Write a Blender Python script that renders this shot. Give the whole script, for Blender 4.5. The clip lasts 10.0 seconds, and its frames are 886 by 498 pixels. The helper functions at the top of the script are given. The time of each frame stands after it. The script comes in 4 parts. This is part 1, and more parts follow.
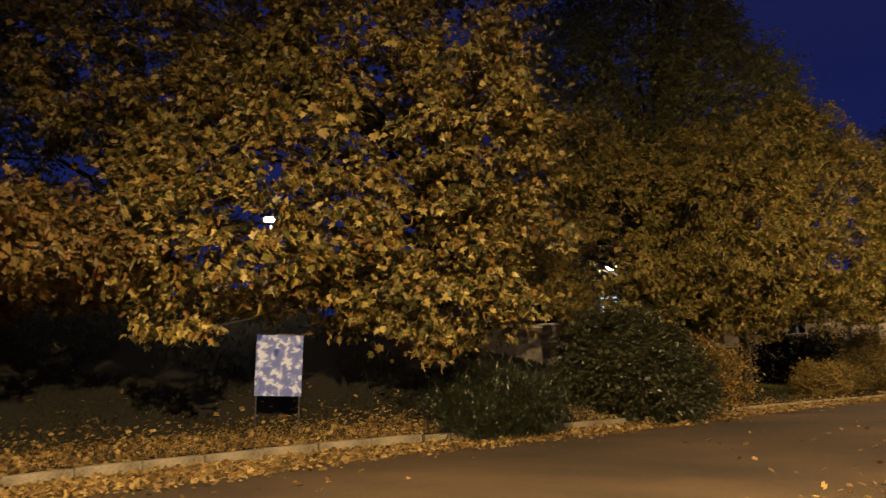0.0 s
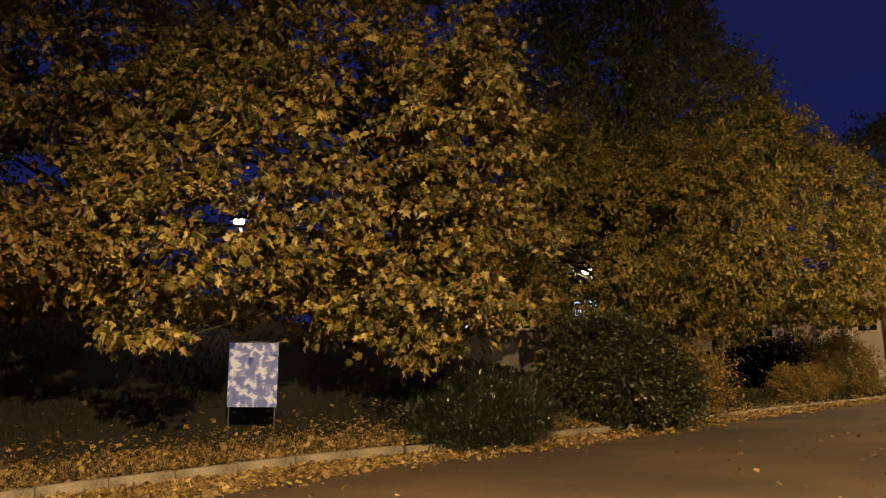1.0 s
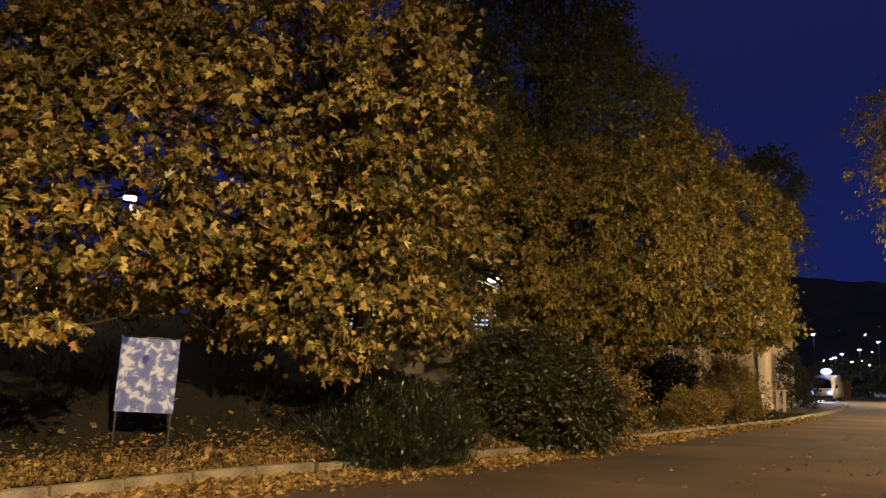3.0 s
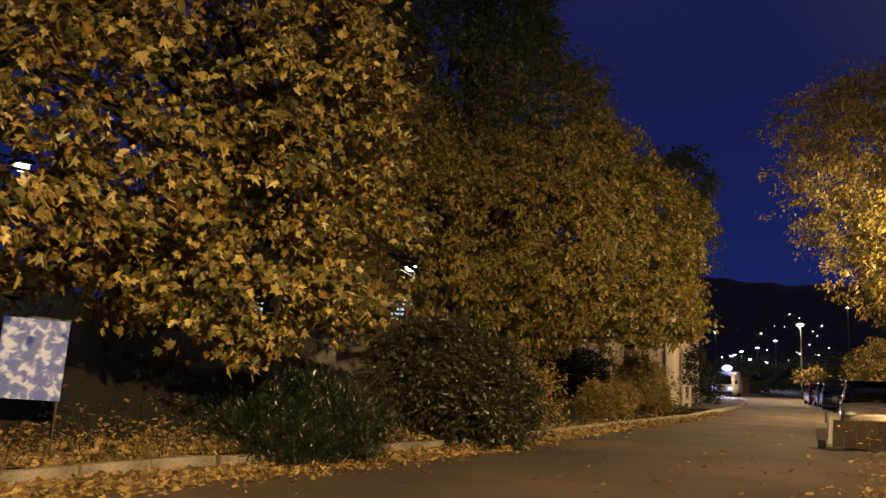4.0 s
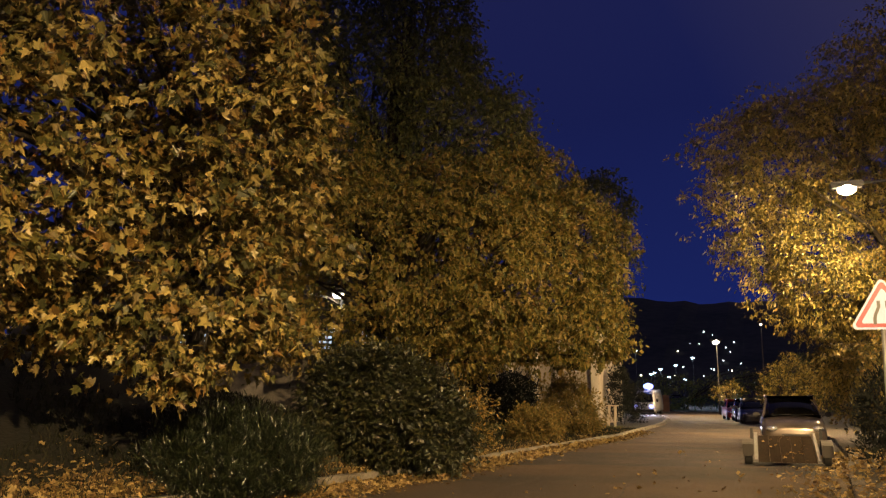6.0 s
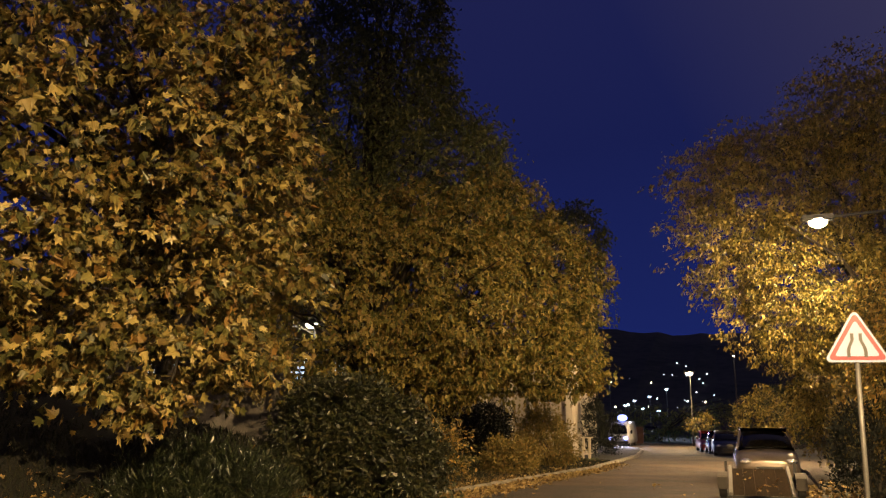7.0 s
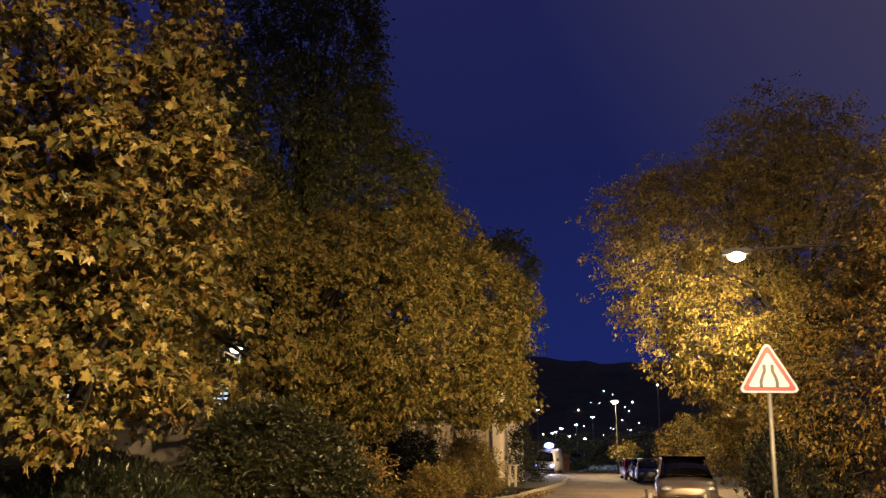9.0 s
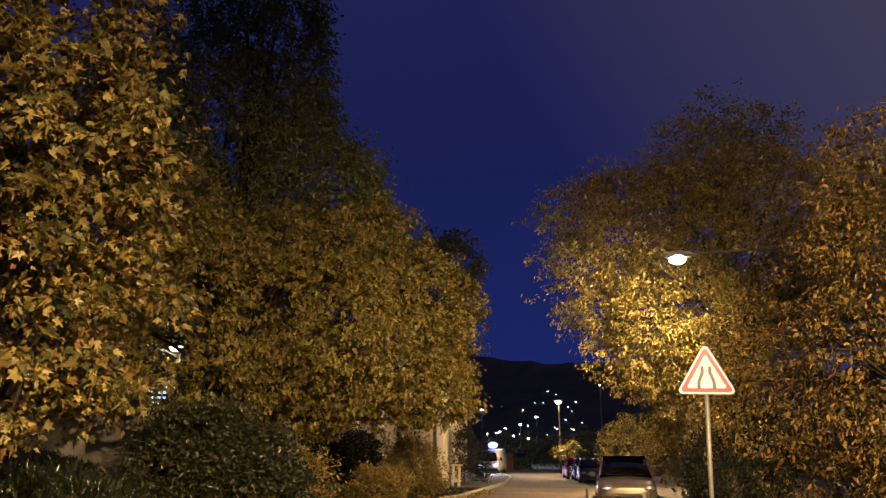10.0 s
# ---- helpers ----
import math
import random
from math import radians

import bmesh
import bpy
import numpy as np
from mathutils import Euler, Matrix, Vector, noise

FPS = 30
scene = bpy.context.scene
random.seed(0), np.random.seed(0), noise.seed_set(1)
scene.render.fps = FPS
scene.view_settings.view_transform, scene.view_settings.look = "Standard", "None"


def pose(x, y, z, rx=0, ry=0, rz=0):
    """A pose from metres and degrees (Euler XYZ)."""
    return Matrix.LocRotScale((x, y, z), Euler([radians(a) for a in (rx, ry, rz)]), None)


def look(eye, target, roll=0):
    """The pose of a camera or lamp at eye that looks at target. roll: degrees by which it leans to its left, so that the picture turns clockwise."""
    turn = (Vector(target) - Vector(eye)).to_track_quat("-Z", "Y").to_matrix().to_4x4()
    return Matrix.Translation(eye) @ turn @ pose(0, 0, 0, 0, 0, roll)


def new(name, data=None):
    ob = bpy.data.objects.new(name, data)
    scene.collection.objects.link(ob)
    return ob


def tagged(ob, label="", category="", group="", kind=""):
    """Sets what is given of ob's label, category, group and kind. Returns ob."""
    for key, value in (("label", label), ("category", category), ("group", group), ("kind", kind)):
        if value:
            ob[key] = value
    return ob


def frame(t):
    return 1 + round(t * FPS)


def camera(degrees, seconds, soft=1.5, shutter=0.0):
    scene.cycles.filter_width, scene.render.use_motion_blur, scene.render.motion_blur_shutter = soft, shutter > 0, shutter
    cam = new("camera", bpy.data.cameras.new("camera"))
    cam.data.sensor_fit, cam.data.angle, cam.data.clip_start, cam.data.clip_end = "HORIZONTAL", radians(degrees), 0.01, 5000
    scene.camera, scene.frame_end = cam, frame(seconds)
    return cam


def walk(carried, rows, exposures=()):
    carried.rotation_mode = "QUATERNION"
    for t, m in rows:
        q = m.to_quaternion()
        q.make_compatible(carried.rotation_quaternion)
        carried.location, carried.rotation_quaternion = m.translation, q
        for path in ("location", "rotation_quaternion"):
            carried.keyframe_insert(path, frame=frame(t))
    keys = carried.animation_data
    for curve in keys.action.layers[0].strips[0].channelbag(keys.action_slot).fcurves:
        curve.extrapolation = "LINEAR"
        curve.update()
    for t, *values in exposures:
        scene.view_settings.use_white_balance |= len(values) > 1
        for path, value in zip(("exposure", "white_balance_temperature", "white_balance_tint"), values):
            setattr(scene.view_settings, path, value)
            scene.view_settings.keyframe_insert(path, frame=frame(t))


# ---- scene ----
# ---------------------------------------------------------------- camera
cam = camera(55.5, 10.0, soft=1.2, shutter=0.4)
PATH = [
    (0, (1.87, 0.489, 1.523), (0.517, 1.938, 1.788), -2.6),
    (0.5, (1.432, 0.565, 1.597), (0.156, 2.082, 1.86), -3.0),
    (1, (1.206, 0.665, 1.618), (-0.078, 2.174, 1.887), -2.9),
    (1.5, (0.632, 0.712, 1.634), (-0.609, 2.259, 1.89), -2.7),
    (2, (0.023, 0.672, 1.669), (-1.051, 2.341, 1.921), -1.0),
    (2.2, (-0.073, 0.697, 1.686), (-1.152, 2.362, 1.934), -1.0),
    (3.3, (-0.596, 1.252, 1.843), (-1.593, 2.965, 2.112), 0.9),
    (3.5, (-0.671, 1.342, 1.816), (-1.613, 3.086, 2.083), 0.6),
    (4, (-0.855, 1.614, 1.822), (-1.715, 3.404, 2.064), 1.4),
    (4.5, (-1.016, 1.865, 1.818), (-1.811, 3.683, 2.066), 2.2),
    (5, (-1.091, 1.65, 1.848), (-1.818, 3.496, 2.099), 0.4),
    (6.5, (-1.096, 1.757, 1.871), (-1.76, 3.613, 2.209), -0.2),
    (7, (-1.122, 1.803, 1.882), (-1.748, 3.666, 2.254), -0.2),
    (7.5, (-1.093, 1.783, 1.889), (-1.709, 3.642, 2.292), 0.1),
    (8, (-1.08, 1.796, 1.896), (-1.657, 3.663, 2.32), 0.2),
    (8.5, (-1.058, 1.798, 1.898), (-1.589, 3.677, 2.328), 0.2),
    (9, (-1.047, 1.805, 1.896), (-1.515, 3.701, 2.328), -0.0),
    (9.5, (-1.023, 1.835, 1.898), (-1.425, 3.747, 2.329), -0.2),
    (10, (-1.017, 1.879, 1.909), (-1.363, 3.801, 2.34), 0.0),
]
walk(cam, [(t, look(e, g, r)) for t, e, g, r in PATH], [(0, 0.04), (3.0, 0.04), (5.0, 0.15), (6.5, 0.19), (7.5, 0.3), (10, 0.36)])

# ---------------------------------------------------------------- light
world = bpy.data.worlds.new("night_sky")
scene.world = world
world.use_nodes = True
wn, wl = world.node_tree.nodes, world.node_tree.links
wn.clear()
w_out = wn.new("ShaderNodeOutputWorld")
w_bg = wn.new("ShaderNodeBackground")
w_co = wn.new("ShaderNodeTexCoord")
w_sep = wn.new("ShaderNodeSeparateXYZ")
w_ramp = wn.new("ShaderNodeValToRGB")
w_noise = wn.new("ShaderNodeTexNoise")
w_add = wn.new("ShaderNodeMath")
w_add.operation = "MULTIPLY_ADD"
w_noise.inputs["Scale"].default_value = 2.2
w_add.inputs[1].default_value = 0.12
wl.new(w_co.outputs["Generated"], w_sep.inputs[0])
wl.new(w_co.outputs["Generated"], w_noise.inputs["Vector"])
wl.new(w_noise.outputs["Fac"], w_add.inputs[0])
wl.new(w_sep.outputs["Z"], w_add.inputs[2])
wl.new(w_add.outputs[0], w_ramp.inputs[0])
wr = w_ramp.color_ramp
wr.elements[0].position, wr.elements[0].color = 0.05, (0.0065, 0.0125, 0.087, 1)
wr.elements[1].position, wr.elements[1].color = 0.75, (0.011, 0.0115, 0.05, 1)
e = wr.elements.new(0.36)
e.color = (0.0062, 0.0088, 0.053, 1)
w_bg.inputs["Strength"].default_value = 1.2
w_x, w_f, w_mix = wn.new("ShaderNodeMath"), wn.new("ShaderNodeMath"), wn.new("ShaderNodeMixRGB")
w_x.operation, w_f.operation = "MULTIPLY_ADD", "MULTIPLY_ADD"
w_x.inputs[1].default_value, w_f.inputs[1].default_value, w_x.inputs[2].default_value = 1.2, 0.6, -0.15
w_f.use_clamp = True
wl.new(w_sep.outputs["X"], w_x.inputs[0]), wl.new(w_sep.outputs["Z"], w_f.inputs[0]), wl.new(w_x.outputs[0], w_f.inputs[2])
w_mix.inputs[2].default_value = (0.056, 0.046, 0.066, 1)
wl.new(w_f.outputs[0], w_mix.inputs[0]), wl.new(w_ramp.outputs[0], w_mix.inputs[1])
wl.new(w_mix.outputs[0], w_bg.inputs["Color"])
wl.new(w_bg.outputs[0], w_out.inputs[0])

SODIUM = (1.0, 0.66, 0.30)
WARM_WHITE = (1.0, 0.80, 0.52)
COLD_WHITE = (0.72, 0.82, 1.0)


def lamp_light(name, at, aim, watts, colour, size=0.35):
    data = bpy.data.lights.new(name, "AREA")
    data.shape, data.size, data.energy, data.color = "DISK", size, watts, colour
    ob = new(name, data)
    ob.matrix_world = look(at, aim)
    return ob


LAMP_NEAR = (2.2, 0.5, 7.5)
LAMP_RIGHT = (1.03, 22.5, 6.06)
LAMP_MID = (2.6, 40.0, 5.6)
LAMP_BANK = (-15.7, 12.9, 5.3)
LAMP_PATH = (-12.64, 23.95, 4.31)
LAMP_END = (-4.47, 80.0, 4.85)
lamp_light("street_light_near", (2.2, 0.5, 7.35), (2.4, 2.8, 0), 9300, SODIUM)
lamp_light("street_light_right", (1.03, 22.5, 5.95), (-3.4, 25.6, 0), 2000, SODIUM)
# Added source, out of sight, that brightens the far road and house.
lamp_light("fill_light_mid", (2.6, 40.0, 5.5), (-1.6, 40.9, -0.6), 4700, SODIUM)
lamp_light("bank_light", (-15.7, 12.9, 5.15), (-20.5, 11.2, 1.5), 45, WARM_WHITE)
lamp_light("path_light", (-12.55, 23.55, 4.15), (-12.3, 22.8, 0), 7, WARM_WHITE)
lamp_light("end_light", (-4.47, 79.2, 4.7), (-4.2, 70.0, -1), 2600, SODIUM)
lamp_light("far_light", (-8.6, 103.6, 3.9), (-8.0, 96.0, -1.5), 800, COLD_WHITE)
lamp_light("head_light", (-10.4, 77.2, -0.7), (-5.2, 48.0, -0.9), 420, (0.7, 0.72, 1.0), 0.4)

# ---------------------------------------------------------------- materials


def material(name):
    m = bpy.data.materials.new(name)
    m.use_nodes = True
    nt = m.node_tree
    return m, nt.nodes, nt.links, nt.nodes["Principled BSDF"]


def surface(name, a, b, scale=4.0, fine=40.0, rough=0.8, bump=0.3, metal=0.0, mid=None, stretch=(1, 1, 1)):
    """Two colours mixed by coarse and fine noise, with relief."""
    m, n, l, bsdf = material(name)
    co = n.new("ShaderNodeTexCoord")
    mp = n.new("ShaderNodeMapping")
    mp.inputs["Scale"].default_value = stretch
    l.new(co.outputs["Object"], mp.inputs[0])
    big, small, mix = n.new("ShaderNodeTexNoise"), n.new("ShaderNodeTexNoise"), n.new("ShaderNodeMath")
    big.inputs["Scale"].default_value, small.inputs["Scale"].default_value = scale, fine
    big.inputs["Detail"].default_value, small.inputs["Detail"].default_value = 6, 4
    l.new(mp.outputs[0], big.inputs["Vector"]), l.new(mp.outputs[0], small.inputs["Vector"])
    mix.operation = "MULTIPLY_ADD"
    mix.inputs[1].default_value = 0.45
    half = n.new("ShaderNodeMath")
    half.operation = "MULTIPLY"
    half.inputs[1].default_value = 0.55
    l.new(big.outputs["Fac"], half.inputs[0])
    l.new(small.outputs["Fac"], mix.inputs[0]), l.new(half.outputs[0], mix.inputs[2])
    ramp = n.new("ShaderNodeValToRGB")
    cr = ramp.color_ramp
    cr.elements[0].position, cr.elements[0].color = 0.36, (*a, 1)
    cr.elements[1].position, cr.elements[1].color = 0.64, (*b, 1)
    if mid:
        cr.elements.new(0.5).color = (*mid, 1)
    l.new(mix.outputs[0], ramp.inputs[0]), l.new(ramp.outputs[0], bsdf.inputs["Base Color"])
    bp = n.new("ShaderNodeBump")
    bp.inputs["Strength"].default_value, bp.inputs["Distance"].default_value = bump, 0.02
    l.new(small.outputs["Fac"], bp.inputs["Height"]), l.new(bp.outputs[0], bsdf.inputs["Normal"])
    bsdf.inputs["Roughness"].default_value, bsdf.inputs["Metallic"].default_value = rough, metal
    return m


def foliage(name, colours, rough=0.5, through_light=0.3):
    """Leaves: every island takes its own colour of the list; part of the light passes through."""
    m, n, l, bsdf = material(name)
    geo, ramp = n.new("ShaderNodeNewGeometry"), n.new("ShaderNodeValToRGB")
    cr = ramp.color_ramp
    cr.interpolation = "LINEAR"
    cr.elements[0].color, cr.elements[1].color = (*colours[0], 1), (*colours[-1], 1)
    for i, c in enumerate(colours[1:-1], 1):
        cr.elements.new(i / (len(colours) - 1)).color = (*c, 1)
    l.new(geo.outputs["Random Per Island"], ramp.inputs[0])
    co, spots, mul = n.new("ShaderNodeTexCoord"), n.new("ShaderNodeTexNoise"), n.new("ShaderNodeMixRGB")
    spots.inputs["Scale"].default_value = 14
    l.new(co.outputs["Object"], spots.inputs["Vector"])
    mul.blend_type = "MULTIPLY"
    mul.inputs[0].default_value = 0.55
    l.new(ramp.outputs[0], mul.inputs[1]), l.new(spots.outputs["Fac"], mul.inputs[2])
    gain = n.new("ShaderNodeMixRGB")
    gain.blend_type = "MULTIPLY"
    gain.inputs[0].default_value = 1
    gain.inputs[2].default_value = (1.25, 1.25, 1.25, 1)
    l.new(mul.outputs[0], gain.inputs[1])
    l.new(gain.outputs[0], bsdf.inputs["Base Color"])
    bsdf.inputs["Roughness"].default_value = rough
    tr, mx, out = n.new("ShaderNodeBsdfTranslucent"), n.new("ShaderNodeMixShader"), n["Material Output"]
    l.new(gain.outputs[0], tr.inputs["Color"])
    mx.inputs[0].default_value = through_light
    l.new(bsdf.outputs[0], mx.inputs[1]), l.new(tr.outputs[0], mx.inputs[2]), l.new(mx.outputs[0], out.inputs[0])
    return m


def glow(name, colour, strength):
    m, n, l, bsdf = material(name)
    bsdf.inputs["Base Color"].default_value = (*colour, 1)
    bsdf.inputs["Emission Color"].default_value = (*colour, 1)
    bsdf.inputs["Emission Strength"].default_value = strength
    return m


def paint(name, colour, rough=0.4, metal=0.0, coat=0.0):
    m = surface(name, tuple(c * 0.85 for c in colour), tuple(min(1, c * 1.1) for c in colour), 2.0, 60, rough, 0.04, metal)
    m.node_tree.nodes["Principled BSDF"].inputs["Coat Weight"].default_value = coat
    return m


# Lamp orange and cross-road shadow bands are mixed into the asphalt colour.
M_ASPHALT = surface("asphalt", (0.011, 0.0068, 0.0032), (0.096, 0.061, 0.028), 0.42, 70, 0.88, 0.9, mid=(0.046, 0.029, 0.0135), stretch=(0.6, 1, 1))
# Colour of the painted shadow strip that lies across the road.
M_SHADOW_BAND = surface("shadow_band_asphalt", (0.008, 0.005, 0.003), (0.05, 0.032, 0.018), 0.9, 60, 0.85, 0.9, mid=(0.022, 0.014, 0.008))
M_KERB = surface("kerb_concrete", (0.09, 0.078, 0.056), (0.27, 0.24, 0.19), 2.5, 45, 0.9, 0.4)
# Near-black earth: the tree canopy's shade is put into its colour.
M_SOIL = surface("shade_dark_soil", (0.002, 0.0025, 0.001), (0.010, 0.008, 0.0032), 0.9, 14, 0.95, 0.9, mid=(0.005, 0.005, 0.002))
M_PAVE = surface("worn_tarmac", (0.014, 0.011, 0.008), (0.05, 0.04, 0.029), 1.6, 50, 0.95, 0.5)
M_KERB_DIRTY = surface("dirty_kerb_concrete", (0.02, 0.016, 0.011), (0.10, 0.085, 0.064), 2.5, 45, 0.95, 0.5)
# Bank grass carries tree shade in its near-black colour; the lawn doesn't.
M_GRASS = foliage("shade_dark_grass", [(0.003, 0.005, 0.0015), (0.007, 0.010, 0.003), (0.014, 0.016, 0.004), (0.03, 0.024, 0.007)], 0.75, 0.2)
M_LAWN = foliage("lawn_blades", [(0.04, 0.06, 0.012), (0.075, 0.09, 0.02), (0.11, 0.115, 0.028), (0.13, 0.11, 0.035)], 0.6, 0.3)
M_PLANE = foliage("plane_leaves", [(0.035, 0.038, 0.012), (0.09, 0.09, 0.023), (0.23, 0.195, 0.052), (0.46, 0.365, 0.12), (0.12, 0.09, 0.022), (0.25, 0.145, 0.034)], 0.42, 0.25)
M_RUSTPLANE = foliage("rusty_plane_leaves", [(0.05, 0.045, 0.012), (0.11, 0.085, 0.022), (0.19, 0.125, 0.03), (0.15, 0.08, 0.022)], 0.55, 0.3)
M_MIXED = foliage("autumn_leaves", [(0.055, 0.065, 0.013), (0.14, 0.135, 0.025), (0.24, 0.20, 0.042), (0.34, 0.26, 0.065), (0.22, 0.14, 0.034)], 0.5, 0.3)
M_DARKLEAF = foliage("dusky_leaves", [(0.06, 0.075, 0.022), (0.12, 0.135, 0.038), (0.19, 0.175, 0.046)], 0.55, 0.2)
M_GOLD = foliage("golden_leaves", [(0.05, 0.05, 0.013), (0.13, 0.112, 0.025), (0.30, 0.235, 0.055), (0.36, 0.29, 0.085), (0.17, 0.115, 0.027)], 0.4, 0.25)
M_OLEANDER = foliage("oleander_leaves", [(0.006, 0.010, 0.004), (0.013, 0.02, 0.008), (0.036, 0.043, 0.017)], 0.32, 0.08)
M_SHRUB = foliage("glossy_shrub_leaves", [(0.010, 0.014, 0.005), (0.024, 0.029, 0.009), (0.06, 0.058, 0.019)], 0.45, 0.1)
M_RUSTSHRUB = foliage("rusty_shrub_leaves", [(0.035, 0.038, 0.010), (0.10, 0.083, 0.021), (0.25, 0.17, 0.04), (0.42, 0.25, 0.057)], 0.5, 0.25)
M_OLIVESHRUB = foliage("olive_shrub_leaves", [(0.10, 0.09, 0.02), (0.21, 0.165, 0.04), (0.28, 0.18, 0.05)], 0.6, 0.3)
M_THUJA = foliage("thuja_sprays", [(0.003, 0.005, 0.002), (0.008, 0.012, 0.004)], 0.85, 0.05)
M_LITTER = foliage("fallen_leaves", [(0.09, 0.055, 0.018), (0.23, 0.155, 0.05), (0.42, 0.31, 0.12), (0.18, 0.11, 0.034), (0.06, 0.038, 0.014)], 0.65, 0.15)
M_BARK = surface("bark", (0.016, 0.013, 0.009), (0.065, 0.054, 0.038), 3, 25, 0.9, 0.9, stretch=(1, 1, 0.3))
M_TWIG = surface("pale_twig_bark", (0.08, 0.06, 0.04), (0.17, 0.13, 0.09), 4, 30, 0.8, 0.4)
M_STEEL = surface("galvanised_steel", (0.14, 0.14, 0.135), (0.24, 0.24, 0.23), 5, 60, 0.55, 0.15, 0.5)
M_GREYPAINT = paint("grey_pole_paint", (0.06, 0.06, 0.06), 0.5, 0.2)
M_WHITE = paint("white_sign_film", (0.31, 0.36, 0.58), 0.35)
M_RED = paint("red_sign_film", (0.22, 0.012, 0.03), 0.35)
M_BLACK = paint("black_sign_film", (0.015, 0.015, 0.016), 0.4)
M_RENDER = surface("beige_render", (0.36, 0.31, 0.25), (0.52, 0.46, 0.38), 0.8, 30, 0.9, 0.3)
M_PALE = surface("pale_render", (0.50, 0.46, 0.40), (0.66, 0.61, 0.54), 1.2, 30, 0.9, 0.25)
M_DARKWALL = surface("dark_render", (0.10, 0.09, 0.08), (0.18, 0.165, 0.15), 0.7, 20, 0.9, 0.3)
M_ROOF = surface("roof_tile", (0.10, 0.05, 0.035), (0.20, 0.10, 0.06), 1.5, 18, 0.85, 0.5)
M_WOOD = surface("weathered_plywood", (0.008, 0.005, 0.0025), (0.024, 0.015, 0.008), 1.8, 30, 0.95, 0.4, stretch=(1, 0.15, 1))
M_WOOD.node_tree.nodes["Principled BSDF"].inputs["Specular IOR Level"].default_value = 0.1
M_RUBBER = surface("tyre_rubber", (0.012, 0.012, 0.012), (0.03, 0.03, 0.03), 6, 60, 0.8, 0.3)
M_DARKGLASS = paint("tinted_glass", (0.0025, 0.0025, 0.003), 0.06, 0.0, 0.5)
M_CHROME = paint("headlamp_reflector", (0.85, 0.87, 0.9), 0.22, 0.8)
M_PLASTIC = paint("black_plastic", (0.02, 0.02, 0.02), 0.55)
M_FENCE = paint("green_fence_coating", (0.03, 0.12, 0.06), 0.5, 0.2)
M_HILL = surface("wooded_hill", (0.03, 0.04, 0.03), (0.08, 0.08, 0.06), 0.02, 0.2, 1.0, 0.2)
M_BRICK = surface("brick_pier", (0.16, 0.08, 0.05), (0.28, 0.15, 0.09), 2, 30, 0.9, 0.4)
G_SODIUM = glow("sodium_lens", (1.0, 0.78, 0.50), 60)
G_WARM = glow("warm_lens", (1.0, 0.86, 0.66), 40)
G_COLD = glow("cold_lens", (0.6, 0.78, 1.0), 9)
G_BLUE = glow("headlamp_beam", (0.27, 0.33, 1.0), 3.4)
G_WINDOW = glow("lit_window", (0.55, 0.72, 1.0), 0.9)
G_FAR = glow("distant_lamp", (0.85, 0.92, 1.0), 6)
G_FARWARM = glow("distant_warm_lamp", (1.0, 0.85, 0.6), 6)
G_TAIL = glow("rear_reflector", (0.7, 0.02, 0.01), 0.5)

# board: blue ground, pale cloudy blotches painted as leaf shadow dapple, glow added
M_BOARD, bn, bl, bb = material("leaf_dappled_blue")
b_co, b_n1, b_r1 = bn.new("ShaderNodeTexCoord"), bn.new("ShaderNodeTexNoise"), bn.new("ShaderNodeValToRGB")
b_n1.inputs["Scale"].default_value, b_n1.inputs["Detail"].default_value, b_n1.inputs["Roughness"].default_value = 6.5, 3.0, 0.5
b_n1.inputs["Distortion"].default_value = 0.5
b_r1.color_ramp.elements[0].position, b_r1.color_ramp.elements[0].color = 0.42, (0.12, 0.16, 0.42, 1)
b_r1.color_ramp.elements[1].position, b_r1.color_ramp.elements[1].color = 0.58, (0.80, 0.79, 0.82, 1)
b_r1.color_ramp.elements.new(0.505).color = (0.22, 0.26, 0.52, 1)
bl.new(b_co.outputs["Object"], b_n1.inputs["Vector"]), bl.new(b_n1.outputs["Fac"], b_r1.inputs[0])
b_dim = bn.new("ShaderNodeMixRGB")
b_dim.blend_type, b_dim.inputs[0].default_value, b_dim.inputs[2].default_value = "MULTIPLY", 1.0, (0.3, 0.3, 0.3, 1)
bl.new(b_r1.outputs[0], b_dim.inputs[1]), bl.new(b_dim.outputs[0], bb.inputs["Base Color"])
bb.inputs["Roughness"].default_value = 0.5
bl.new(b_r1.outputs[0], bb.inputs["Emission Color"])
# Adds a weak glow; no lamp in the board is known.
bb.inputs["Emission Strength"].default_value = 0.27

# ---------------------------------------------------------------- mesh helpers


def mesh_of(name, bm, mat, smooth=False):
    me = bpy.data.meshes.new(name)
    bm.normal_update()
    bm.to_mesh(me)
    bm.free()
    me.materials.append(mat)
    if smooth:
        me.shade_smooth()
    return me


def part(name, bm, mat, parent=None, label="", smooth=False):
    ob = new(name, mesh_of(name, bm, mat, smooth))
    if parent is not None:
        ob.parent = parent
    return tagged(ob, label)


def part_np(name, verts, faces, mat, parent=None, label=""):
    me = bpy.data.meshes.new(name)
    me.from_pydata(verts, [], faces)
    me.materials.append(mat)
    ob = new(name, me)
    if parent is not None:
        ob.parent = parent
    return tagged(ob, label)


def root(name, at, label, category, group="", kind="", turn=0):
    ob = new(name)
    ob.matrix_world = pose(*at, 0, 0, turn)
    ob.empty_display_size = 0.2
    return tagged(ob, label, category, group, kind)


